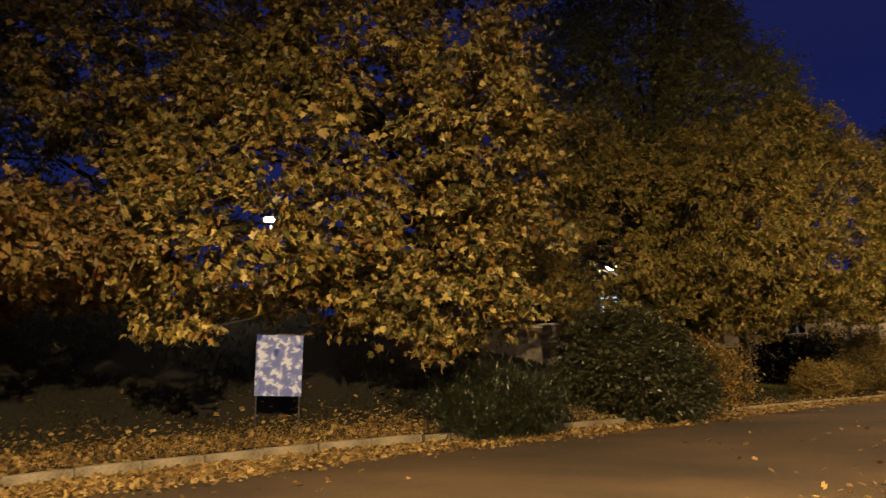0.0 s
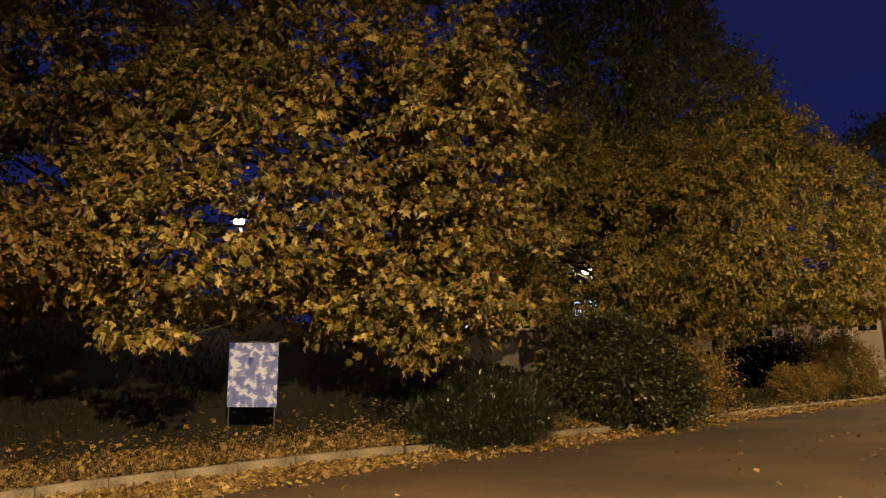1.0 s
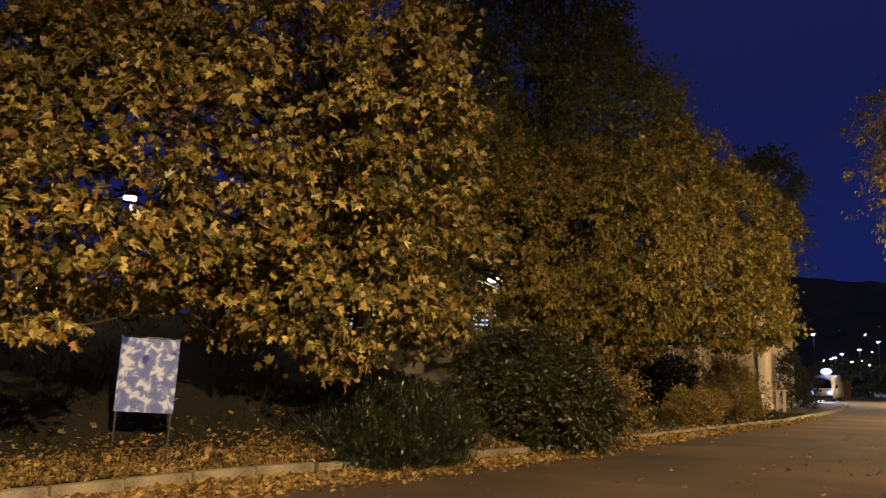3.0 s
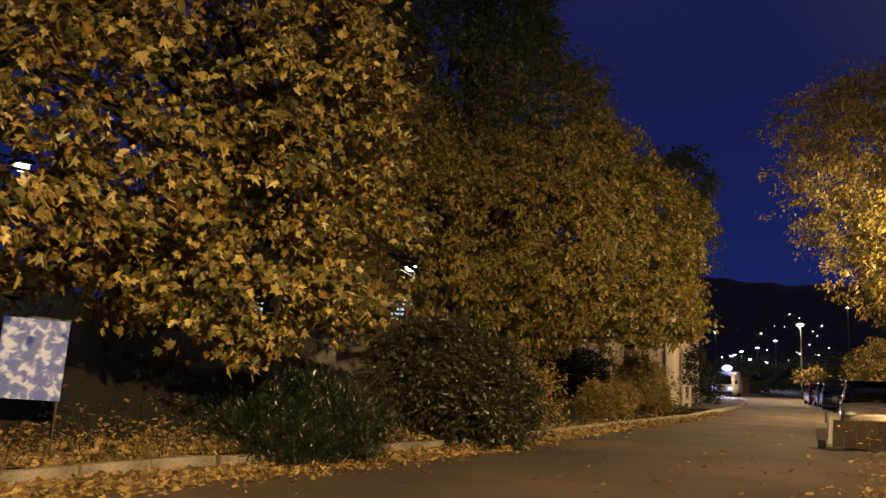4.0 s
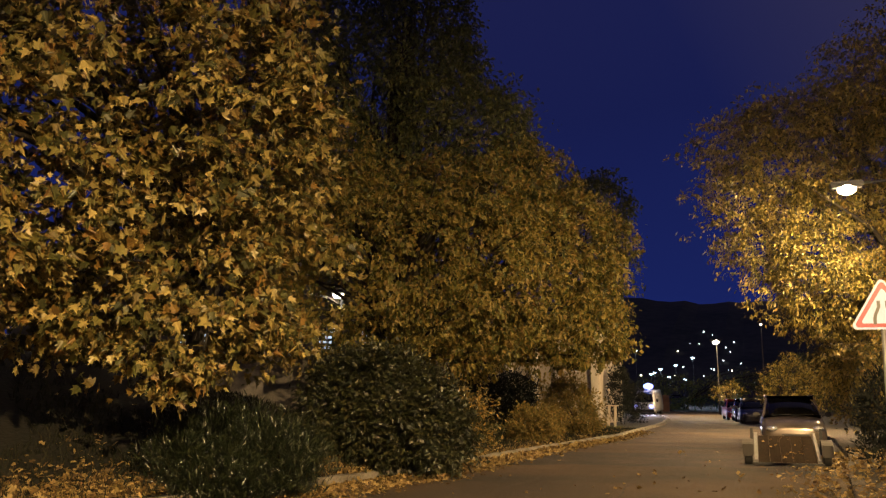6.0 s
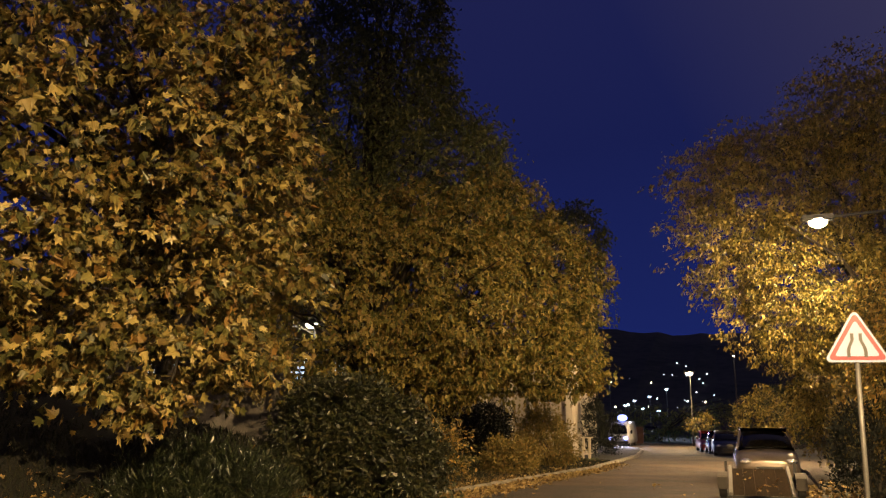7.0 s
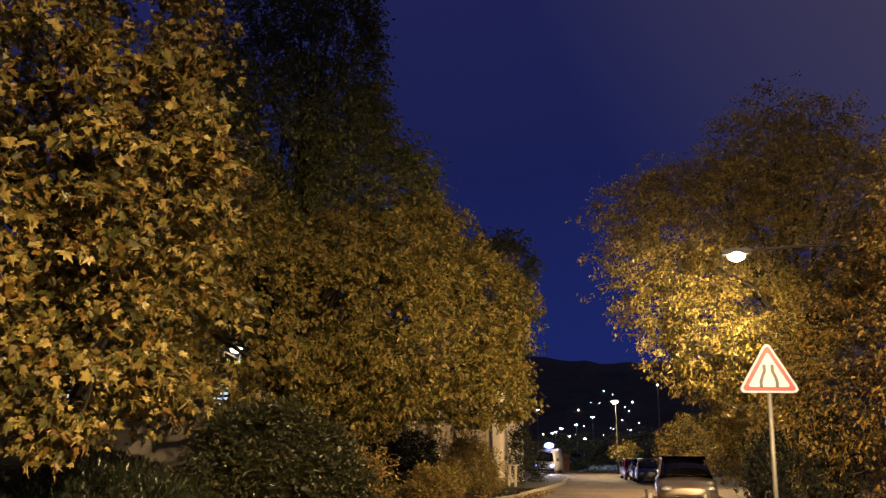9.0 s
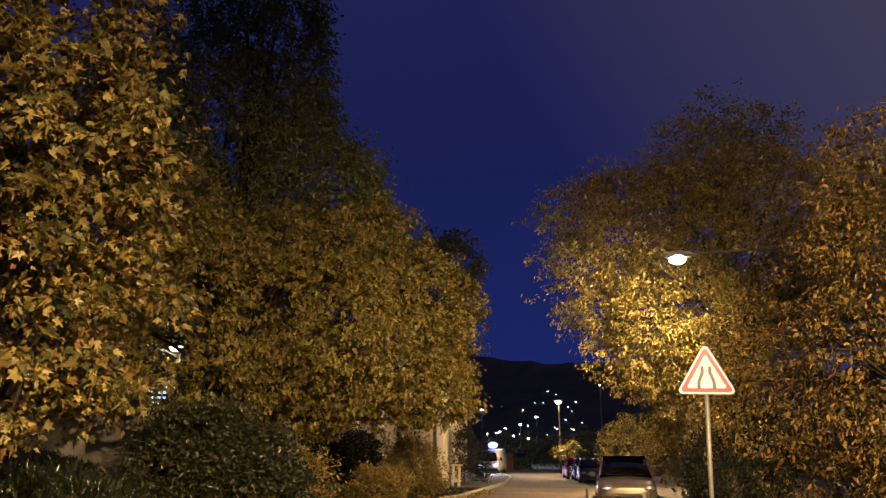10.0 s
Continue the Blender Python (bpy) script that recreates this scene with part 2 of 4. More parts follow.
def box(bm, x0, x1, y0, y1, z0, z1, bevel=0.0, m=None):
    vs = [bm.verts.new((x, y, z)) for z in (z0, z1) for y in (y0, y1) for x in (x0, x1)]
    fs = [bm.faces.new([vs[i] for i in q]) for q in ((0, 2, 3, 1), (4, 5, 7, 6), (0, 1, 5, 4), (2, 6, 7, 3), (0, 4, 6, 2), (1, 3, 7, 5))]
    if bevel:
        made = bmesh.ops.bevel(bm, geom=list({ed for f in fs for ed in f.edges}), offset=bevel, segments=2, affect="EDGES")
        vs = list({v for f in made["faces"] for v in f.verts} | {v for v in vs if v.is_valid})
    if m is not None:
        bmesh.ops.transform(bm, matrix=m, verts=[v for v in vs if v.is_valid])
    return bm


def a_box(*dims, bevel=0.0, m=None):
    return box(bmesh.new(), *dims, bevel=bevel, m=m)


def tube(bm, points, radii, sides=8):
    """A tapered tube along points."""
    rings, pts = [], [Vector(p) for p in points]
    for i, p in enumerate(pts):
        way = (pts[min(i + 1, len(pts) - 1)] - pts[max(i - 1, 0)]).normalized()
        side = way.cross(Vector((0.31, 0.77, 0.2) if abs(way.z) > 0.9 else (0, 0, 1))).normalized()
        up = side.cross(way)
        rings.append([bm.verts.new(p + radii[i] * (math.cos(a) * side + math.sin(a) * up)) for a in (2 * math.pi * k / sides for k in range(sides))])
    for r0, r1 in zip(rings, rings[1:]):
        for k in range(sides):
            bm.faces.new((r0[k], r0[(k + 1) % sides], r1[(k + 1) % sides], r1[k]))
    bm.faces.new(rings[0][::-1]), bm.faces.new(rings[-1])
    return bm


def a_tube(points, radii, sides=8):
    return tube(bmesh.new(), points, radii, sides)


def prism(outline, y0, y1, bm=None):
    """An outline in x and z, made solid from y0 to y1."""
    bm = bm or bmesh.new()
    a = [bm.verts.new((x, y0, z)) for x, z in outline]
    b = [bm.verts.new((x, y1, z)) for x, z in outline]
    bm.faces.new(a), bm.faces.new(b[::-1])
    for i in range(len(a)):
        j = (i + 1) % len(a)
        bm.faces.new((a[j], a[i], b[i], b[j]))
    return bm


# ---------------------------------------------------------------- plan of the street
KERB_Y = [-60, -20, 0, 5.5, 7.2, 9.0, 10.8, 12.2, 14.4, 16.0, 18.8, 22.0, 26.0, 30.0, 34.0, 44.0, 52.0, 59.0, 64.0, 70.0, 73.8, 75.8, 76.8]
KERB_X = [-13.2, -12.0, -11.3, -10.95, -10.72, -10.35, -9.8, -9.1, -8.25, -7.75, -7.15, -6.85, -6.65, -6.35, -6.05, -6.2, -6.3, -6.85, -7.2, -7.9, -8.6, -9.5, -11.5]
RIGHT_Y = [-60, -10, 0, 8, 14.4, 18.8, 24, 33, 45, 55, 65, 73, 76.8]
RIGHT_X = [-1.5, -1.0, -0.7, -0.3, 0.06, 0.34, 0.8, 1.15, 0.8, -0.1, -1.3, -2.1, -1.6]
END_Y = 76.8


def fall(y):
    """The street runs downhill past the near trees."""
    return float(np.interp(y, [20, 72, 85], [0, -1.4, -1.5]))


def left_kerb(y):
    return float(np.interp(y, KERB_Y, KERB_X))


def right_kerb(y):
    return float(np.interp(y, RIGHT_Y, RIGHT_X))


def kerb_rise(y):
    """The kerb stands high at the near bank and low farther down."""
    return float(np.interp(y, [14.5, 19.0], [0.175, 0.085]))


def terrain(x, y):
    """Height of the ground: a bank on one side of the road, level elsewhere."""
    d, e = left_kerb(min(y, END_Y)) - x, x - right_kerb(min(y, END_Y))
    low = fall(y)
    if y > END_Y:
        return low - (0.05 if y < 83.6 else 0.0)
    if d > 0.11:
        steep = np.interp(y, [-60, -10, 14, 19, 24, 40], [0.7, 1.0, 1.0, 0.72, 0.16, 0.06])
        rise = np.interp(d, [0, 0.35, 1.2, 2.2, 4, 8, 14, 30, 80], [0.0, 0.02, 0.27, 0.66, 1.35, 2.85, 3.75, 5.3, 9.5])
        return low + kerb_rise(y) + steep * rise + (0.16 * min(max(d - 20, 0), 40) if y < 60 else 0.0) + 0.03 * noise.noise((x * 0.9, y * 0.9, 0))
    if e > 0.11:
        return low + 0.10 + 0.02 * noise.noise((x, y, 3))
    return low - 0.06


def spaced(near, far, fine, coarse):
    """Steps from near to far that grow."""
    a, step = [], fine
    v = near
    while v < far:
        a.append(v)
        step = min(step * 1.14, coarse)
        v += step
    return a + [far]


away = spaced(0.14, 900, 0.28, 90)
gy = sorted({-300, -150, *np.arange(-60, -4, 4.0), *np.arange(-4, 46, 0.4), *np.arange(46, 76, 1.5), 76.79, 76.81, 83.59, 83.61, 90, 100, *spaced(115, 1500, 15, 120)})
gverts, gfaces = [], []
for y in gy:
    a, b = left_kerb(min(y, END_Y)), right_kerb(min(y, END_Y))
    cols = [a - d for d in away[::-1]] + [a - 0.1] + [a + (b - a) * k / 6 for k in range(1, 6)] + [b + 0.1] + [b + d for d in away]
    nx = len(cols)
    gverts += [(x, y, terrain(x, y)) for x in cols]
gfaces = [(j * nx + i, j * nx + i + 1, (j + 1) * nx + i + 1, (j + 1) * nx + i) for j in range(len(gy) - 1) for i in range(nx - 1)]
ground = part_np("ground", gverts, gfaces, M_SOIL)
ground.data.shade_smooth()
tagged(ground, "grassy earth bank and verges, tree shade darkened into the colour", "ground", kind="structure")

# the road: one sheet between the kerbs, with the side street at its end
rows_y = [*np.arange(-60, 76.4, 0.8), END_Y]
rv, rf = [], []
for y in rows_y:
    a, b = left_kerb(y) - 0.02, right_kerb(y) + 0.02
    for k in range(9):
        u = k / 8
        rv.append((a + (b - a) * u, y, fall(y) + 0.012 * math.sin(math.pi * u)))
for j in range(len(rows_y) - 1):
    for k in range(8):
        rf.append((j * 9 + k, j * 9 + k + 1, (j + 1) * 9 + k + 1, (j + 1) * 9 + k))
y0 = rows_y[-1]
base = len(rv)
for y in (y0, 80.0, 83.5):
    for x in (-70, -30, left_kerb(y0) - 0.02, right_kerb(y0) + 0.02, 20, 70):
        rv.append((x, y, fall(y) - (0.0 if y > y0 else 0.002)))
for j in range(2):
    for k in range(5):
        rf.append((base + j * 6 + k, base + j * 6 + k + 1, base + (j + 1) * 6 + k + 1, base + (j + 1) * 6 + k))
road = part_np("road", rv, rf, M_ASPHALT)
tagged(road, "worn asphalt road scattered with leaves, lamp orange and shadow bands painted in", "road", kind="structure")


def tar_seam(points, width):
    """A wavering line of tar on the road."""
    bm, last = bmesh.new(), None
    for k in range(90):
        u = k / 89 * (len(points) - 1)
        i = min(int(u), len(points) - 2)
        a, b = Vector(points[i]), Vector(points[i + 1])
        c = a.lerp(b, u - i) + Vector((0.14 * noise.noise((u * 4, 1, 0)) + 0.05 * noise.noise((u * 19, 3, 0)), 0))
        w = width * (0.5 + abs(noise.noise((u * 9, 5, 0))) * 1.6)
        z = fall(c.y) + 0.0165
        ring = [bm.verts.new((c.x - w, c.y, z)), bm.verts.new((c.x + w, c.y, z))]
        if last:
            bm.faces.new((last[0], last[1], ring[1], ring[0]))
        last = ring
    return part("tar_seam", bm, M_TAR, road)


def shadow_band(y0, y1):
    """Shadow painted as a dark strip right across the road, with ragged edges."""
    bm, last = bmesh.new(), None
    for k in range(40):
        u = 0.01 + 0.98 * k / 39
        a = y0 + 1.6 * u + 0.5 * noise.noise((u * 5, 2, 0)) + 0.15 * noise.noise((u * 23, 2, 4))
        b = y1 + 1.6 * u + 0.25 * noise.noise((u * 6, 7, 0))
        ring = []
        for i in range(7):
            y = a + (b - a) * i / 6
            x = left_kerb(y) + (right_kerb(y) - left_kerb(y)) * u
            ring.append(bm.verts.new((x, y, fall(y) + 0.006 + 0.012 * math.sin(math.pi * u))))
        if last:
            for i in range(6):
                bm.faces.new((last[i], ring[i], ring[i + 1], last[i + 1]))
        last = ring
    return part("shadow_band", bm, M_SHADOW_BAND, road, "shadow band painted across the road")


shadow_band(19.4, 24.2)
M_TAR = surface("old_tar", (0.012, 0.008, 0.004), (0.05, 0.032, 0.017), 3, 40, 0.85, 0.5)
tar_seam([(-6.6, 3.0), (-6.3, 8.0), (-5.95, 10.8), (-5.6, 12.5), (-5.3, 14.5), (-5.0, 18.5), (-4.6, 20.0), (-4.2, 26.0)], 0.026)
tar_seam([(-3.6, 8.0), (-3.2, 13.0), (-3.3, 17.0)], 0.018)


def plan_strip(name, mat, y_lo, y_hi, off0, off1, z0, z1, side, label):
    """A raised strip that follows a kerb."""
    bm, last = bmesh.new(), None
    for y in np.arange(y_lo, y_hi, 0.7):
        x = left_kerb(y) if side < 0 else right_kerb(y)
        ring = [bm.verts.new((x + side * o, y, z + fall(y))) for o, z in ((off0, z0), (off0, z1), (off1, z1), (off1, z0))]
        if last:
            for i in range(3):
                bm.faces.new((last[i], ring[i], ring[i + 1], last[i + 1]))
        last = ring
    bmesh.ops.recalc_face_normals(bm, faces=bm.faces)
    return tagged(part(name, bm, mat), label, name, kind="structure")


plan_strip("pavement", M_PAVE, -60, END_Y, 0.16, 1.9, -0.1, 0.118, 1, "narrow worn tarmac pavement beside the road")

# ---------------------------------------------------------------- leaves and trees
PALMATE = [(0, 0), (0.26, 0.0), (0.52, 0.2), (0.3, 0.33), (0.47, 0.68), (0.17, 0.58), (0, 1.0), (-0.17, 0.58), (-0.47, 0.68), (-0.3, 0.33), (-0.52, 0.2), (-0.26, 0.0)]
TRILOBE = [(0, 0), (0.5, 0.28), (0.2, 0.42), (0.42, 0.72), (0, 1.0), (-0.42, 0.72), (-0.2, 0.42), (-0.5, 0.28)]
BLADE = [(0, 0), (0.09, 0.45), (0, 1.0), (-0.09, 0.45)]
DIAMOND = [(0, 0), (0.3, 0.45), (0, 1.0), (-0.3, 0.45)]
OVAL = [(0, 0), (0.27, 0.28), (0.24, 0.66), (0, 1.0), (-0.24, 0.66), (-0.27, 0.28)]
LANCE = [(0, 0), (0.09, 0.3), (0.07, 0.7), (0, 1.0), (-0.07, 0.7), (-0.09, 0.3)]


def leaf_mesh(rng, at, tip, face, size, outline, fold=0.22):
    """Leaves at the places given, each with its tip and face directions: vertices and faces of all."""
    n = len(at)
    tip = tip / np.linalg.norm(tip, axis=1)[:, None]
    side = np.cross(tip, face)
    side /= np.linalg.norm(side, axis=1)[:, None] + 1e-9
    up = np.cross(side, tip)
    o = np.array(outline)
    bend = rng.uniform(-0.6, 0.35, n)
    lift = rng.uniform(0.2, 1.6, n) * fold
    wide = rng.uniform(0.5, 1.1, n)
    x, y = o[:, 0][None] * wide[:, None], o[:, 1][None]
    z = np.abs(x) * lift[:, None] + bend[:, None] * y * y
    v = at[:, None] + size[:, None, None] * (x[..., None] * side[:, None] + (y * np.ones((n, 1)))[..., None] * tip[:, None] + z[..., None] * up[:, None])
    k, h = len(outline), len(outline) // 2
    b = np.arange(n)[:, None] * k
    f1 = b + np.arange(h + 1)[None]
    f2 = b + np.array([0, *range(h, k)])[None]
    return v.reshape(-1, 3).tolist(), f1.tolist() + f2.tolist()


def waves(rng, p, size, count=7):
    """Smooth bumps in space, about -1 to 1."""
    v = np.zeros(len(p))
    for _ in range(count):
        k = rng.normal(size=3)
        k *= 2 * math.pi / (size * rng.uniform(0.7, 1.5)) / np.linalg.norm(k)
        v += np.sin(p @ k + rng.uniform(0, 6.28))
    return v / math.sqrt(count)


# leaves cleared on camera sight lines to lamps, windows, sky: from, to, radius
SIGHT_LINES = [
    ((-6.9, 6.7, 3.4), LAMP_BANK, 0.2), ((-7.8, 6.8, 3.5), LAMP_BANK, 0.2), ((-8.2, 7.1, 3.55), LAMP_BANK, 0.2),
    ((-5.0, 9.2, 2.7), LAMP_PATH, 0.3), ((-4.4, 8.3, 2.6), LAMP_PATH, 0.2), ((-6.6, 11.3, 3.05), LAMP_PATH, 0.28),
    ((-8.7, 13.3, 5.6), (-12.0, 18.0, 7.4), 0.4),
    ((-6.0, 11.0, 2.35), (-14.75, 27.3, 3.18), 0.13), ((-6.2, 13.6, 2.5), (-13.4, 28.3, 3.42), 0.14),
    ((-6.9, 9.6, 2.35), (-14.9, 20.2, 2.95), 0.2),
]


def cloud(seed, lobes, n, gap=-0.35, lump=1.6, depth=0.3, bunch=26, spread=0.3, under=0):
    """Points near the skin of a union of ellipsoids, with lumps and gaps, and the way outwards at each."""
    rng = np.random.default_rng(seed)
    size = np.array([(l[3] * l[4] + l[4] * l[5] + l[3] * l[5]) for l in lobes])
    out_p, out_d = [], []
    for l, share in zip(lobes, size / size.sum()):
        m = max(6, int(n * share * 2.4 / bunch))
        d = rng.normal(size=(m, 3))
        d /= np.linalg.norm(d, axis=1)[:, None]
        c, r = np.array(l[:3]), np.array(l[3:6])
        frac = 1 + 0.11 * waves(np.random.default_rng(seed + 5), c + d * r, lump * 1.4) + 0.07 * rng.normal(size=m) - np.abs(rng.normal(size=m)) * depth * 0.6
        p = c + d * r * frac[:, None]
        p, d = np.repeat(p, bunch, 0), np.repeat(d, bunch, 0)
        m = len(p)
        wide = np.repeat(rng.uniform(0.5, 1.25, m // bunch), bunch)[:, None] * spread
        p = p + rng.normal(size=(m, 3)) * np.array([1, 1, 0.5]) * wide
        inside = np.zeros(m, bool)
        for q in lobes:
            if q is not l:
                inside |= (((p - np.array(q[:3])) / np.array(q[3:6])) ** 2).sum(1) < 0.5
        holes = waves(np.random.default_rng(seed + 9), p, lump) + 0.5 * waves(np.random.default_rng(seed + 10), p, lump * 0.4)
        keep = ~inside & (holes > gap)
        if under and l[5] > 0.5:
            low = np.where((p[:, 1] - 1.0) * 12.6 + (p[:, 0] - 0.8) * 10.0 < 0, under, 1.75)
            keep &= p[:, 2] > low + 0.16 * waves(np.random.default_rng(seed + 12), p, 0.9)
        for a, b, r0 in SIGHT_LINES:
            a, ab = np.array(a), np.array(b) - np.array(a)
            t = np.clip(((p - a) @ ab) / (ab @ ab), 0, 1)
            keep &= (np.linalg.norm(p - a - t[:, None] * ab, axis=1) > r0) | (rng.random(m) < 0.025)
        out_p.append(p[keep]), out_d.append(d[keep])
    p, d = np.concatenate(out_p), np.concatenate(out_d)
    pick = rng.permutation(len(p))[:n]
    return rng, p[pick], d[pick]


def crown(name, seed, lobes, n, leaf, outline, mat, parent, gap=-0.35, lump=1.6, droop=0.7, depth=0.3, label="", fold=0.4, offset=(0, 0, 0), bunch=26, under=0):
    rng, p, d = cloud(seed, lobes, n, gap, lump, depth, bunch, leaf * 1.35, under)
    tip = 0.5 * d + rng.normal(size=p.shape) * 0.6 + np.array([0, 0, -droop])
    face = 0.6 * d + rng.normal(size=p.shape) * 0.6 + np.array([0, 0, 0.5])
    size = leaf * rng.uniform(0.4, 1.35, len(p))
    v, f = leaf_mesh(rng, p - np.array(offset), tip, face, size, outline, fold)
    return part_np(name, v, f, mat, parent, label)


def twigs(name, seed, lobes, start, parent, offset, count=40, thick=0.05):
    """Limbs from the trunk's head out to the crown's skin."""
    rng, p, d = cloud(seed + 77, lobes, count, -9, 2.0, 0.15, 1, 0.01)
    bm, s = bmesh.new(), Vector(start)
    for q in p:
        e = Vector(q)
        low = s + Vector((0, 0, min(2.5, 0.35 * max(0, e.z - s.z))))
        mid = low.lerp(e, 0.5) + Vector(rng.normal(size=3) * 0.25) + Vector((0, 0, 0.35))
        tube(bm, [Vector(v) - Vector(offset) for v in (s, low.lerp(mid, 0.5), mid, e)], [thick * 1.6, thick * 1.2, thick * 0.7, thick * 0.15], 5)
    return part(name, bm, M_BARK, parent)


def tree(name, base, lobes, n, leaf, outline, mat, label, seed, trunk_r=0.2, head=2.6, gap=-0.35, lump=1.6, limbs=36, droop=0.7, depth=0.3, group="", under=0):
    t = root(name, base, label, "tree", group)
    bx, by, bz = base
    h = Vector((bx, by, bz + head))
    bm = a_tube([(0, 0, -0.25), (0.02, 0, 0.25), (0.05, 0.04, head * 0.5), (0, 0, head)], [trunk_r * 1.6, trunk_r * 1.1, trunk_r * 0.95, trunk_r * 0.8], 12)
    part("trunk", bm, M_BARK, t, smooth=True)
    twigs("branching", seed, lobes, h, t, base, limbs, trunk_r * 0.35)
    crown("crown", seed, lobes, n, leaf, outline, mat, t, gap, lump, droop, depth, offset=base, under=under)
    return t


PLANE_LOBES = [(-10.7, 11.7, 5.6, 3.2, 3.3, 3.0), (-9.6, 12.4, 3.8, 2.4, 2.5, 2.0), (-10.4, 12.8, 8.6, 2.8, 2.9, 2.6), (-11.4, 9.6, 4.5, 2.9, 2.5, 2.3), (-12.6, 10.5, 6.2, 2.6, 2.4, 2.3), (-9.2, 13.0, 6.0, 2.0, 2.1, 2.0), (-12.4, 12.8, 9.2, 2.5, 2.5, 2.2), (-10.7, 8.1, 3.6, 1.9, 1.8, 1.2), (-14.6, 8.3, 8.2, 2.8, 2.8, 2.2), (-9.0, 12.2, 2.75, 1.6, 2.2, 0.95), (-10.2, 7.25, 2.2, 0.55, 0.6, 0.09), (-9.0, 11.6, 1.9, 0.4, 0.4, 0.32)]
tree("plane_tree", (-12.7, 17.2, terrain(-12.7, 17.2)), PLANE_LOBES, 72000, 0.145, PALMATE, M_PLANE, "large plane tree with yellowing palmate leaves hanging over the kerb", 11, 0.2, 2.6, -0.12, 0.95, 60, droop=0.35, under=2.55)
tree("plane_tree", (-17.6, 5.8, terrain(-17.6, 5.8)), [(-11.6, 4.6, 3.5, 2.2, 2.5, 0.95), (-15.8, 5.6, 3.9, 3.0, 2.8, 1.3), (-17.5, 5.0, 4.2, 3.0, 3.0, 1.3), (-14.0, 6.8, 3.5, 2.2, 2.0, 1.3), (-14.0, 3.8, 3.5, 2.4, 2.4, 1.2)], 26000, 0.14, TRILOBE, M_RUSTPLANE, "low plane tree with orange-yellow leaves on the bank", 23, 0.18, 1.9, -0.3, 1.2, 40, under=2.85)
tree("broadleaf_tree", (-24.5, 13.5, terrain(-24.5, 13.5)), [(-23.5, 12.5, 9.5, 4.5, 4.5, 4.5), (-25, 14, 13.5, 4.0, 4.0, 4.0), (-22.5, 11.0, 6.8, 3.2, 3.2, 2.4)], 22000, 0.19, DIAMOND, M_DARKLEAF, "tall dark tree standing on top of the bank", 31, 0.25, 3.0, -0.4, 2.0, 30)
tree("broadleaf_tree", (-11.6, 26.3, 0.2), [(-11.4, 22.2, 5.0, 3.2, 3.2, 3.0), (-9.2, 24.4, 5.3, 2.9, 3.0, 3.0), (-12.5, 20.2, 6.4, 2.6, 2.4, 2.6)], 36000, 0.13, TRILOBE, M_MIXED, "broad tree with olive and yellow autumn leaves", 37, 0.2, 2.2, -0.5, 1.2, 50)
tree("broadleaf_tree", (-11.6, 31.0, -0.12), [(-8.6, 28.6, 5.5, 3.6, 3.6, 3.1), (-6.55, 28.6, 6.2, 1.7, 2.3, 1.6), (-6.75, 28.4, 3.7, 2.0, 2.4, 1.5), (-8.3, 28.0, 8.0, 2.0, 2.4, 1.6), (-9.9, 28.0, 3.2, 1.9, 1.8, 1.35), (-6.3, 28.9, 2.9, 1.5, 1.8, 0.75)], 40000, 0.13, TRILOBE, M_MIXED, "spreading tree with golden olive leaves over the kerb", 41, 0.2, 2.4, -0.5, 1.2, 50)
tree("tall_tree", (-12.8, 28.0, 0.1), [(-9.75, 29.0, 10.4, 2.0, 2.2, 2.3), (-11.7, 28.6, 14.8, 2.0, 2.4, 3.4), (-8.9, 29.2, 8.2, 1.7, 2.0, 1.8), (-12.2, 27.8, 11.0, 3.7, 3.8, 4.0), (-9.9, 27.4, 8.8, 2.9, 3.2, 2.9), (-13.0, 28.0, 15.6, 3.3, 3.3, 4.2), (-15.4, 27.0, 11.5, 3.4, 3.4, 4.6)], 78000, 0.17, DIAMOND, M_DARKLEAF, "tall dark broadleaf tree against the night sky", 43, 0.3, 6.0, -1.0, 2.0, 50, depth=0.5)
tree("tall_tree", (-11.8, 58.6, -0.9), [(-11.6, 58.0, 10.4, 3.1, 3.2, 5.4), (-10.3, 57.6, 13.2, 1.9, 2.2, 2.3)], 10000, 0.3, DIAMOND, M_DARKLEAF, "dark slender tree behind the house", 47, 0.2, 4.0, -0.5, 1.8, 24)
tree("street_tree", (3.2, 28.2, -0.1), [(0.55, 27.6, 7.0, 3.2, 2.7, 2.7), (0.1, 27.9, 8.7, 2.6, 2.3, 1.5), (3.0, 27.6, 9.7, 2.6, 2.8, 2.2), (5.4, 26.8, 7.2, 3.4, 3.0, 3.4), (1.4, 27.0, 4.5, 2.9, 2.4, 1.9), (1.9, 27.9, 2.4, 1.5, 1.5, 1.6)], 120000, 0.11, OVAL, M_GOLD, "street tree with bright golden leaves round a lamp", 53, 0.22, 3.0, -0.75, 1.2, 30, depth=0.6)
street_tree = bpy.data.objects["street_tree"]
twig_rng = np.random.default_rng(64)
for k in range(5):
    a = np.array((1.75 - 3.2 + twig_rng.uniform(-0.4, 0.5), 25.6 - 28.2 + twig_rng.uniform(-0.3, 0.3), 2.35 + 0.1 + twig_rng.uniform(-0.35, 0.35)))
    pts = [a + np.array((-0.33 * i, -0.05 * i, 0.05 * i * (1 if k % 2 else -1))) + twig_rng.normal(size=3) * 0.05 for i in range(5)]
    part("bare_twig", a_tube([(p_[0], p_[1], p_[2]) for p_ in pts], [0.010, 0.009, 0.007, 0.005, 0.003], 5), M_TWIG, street_tree, "pale bare twig")
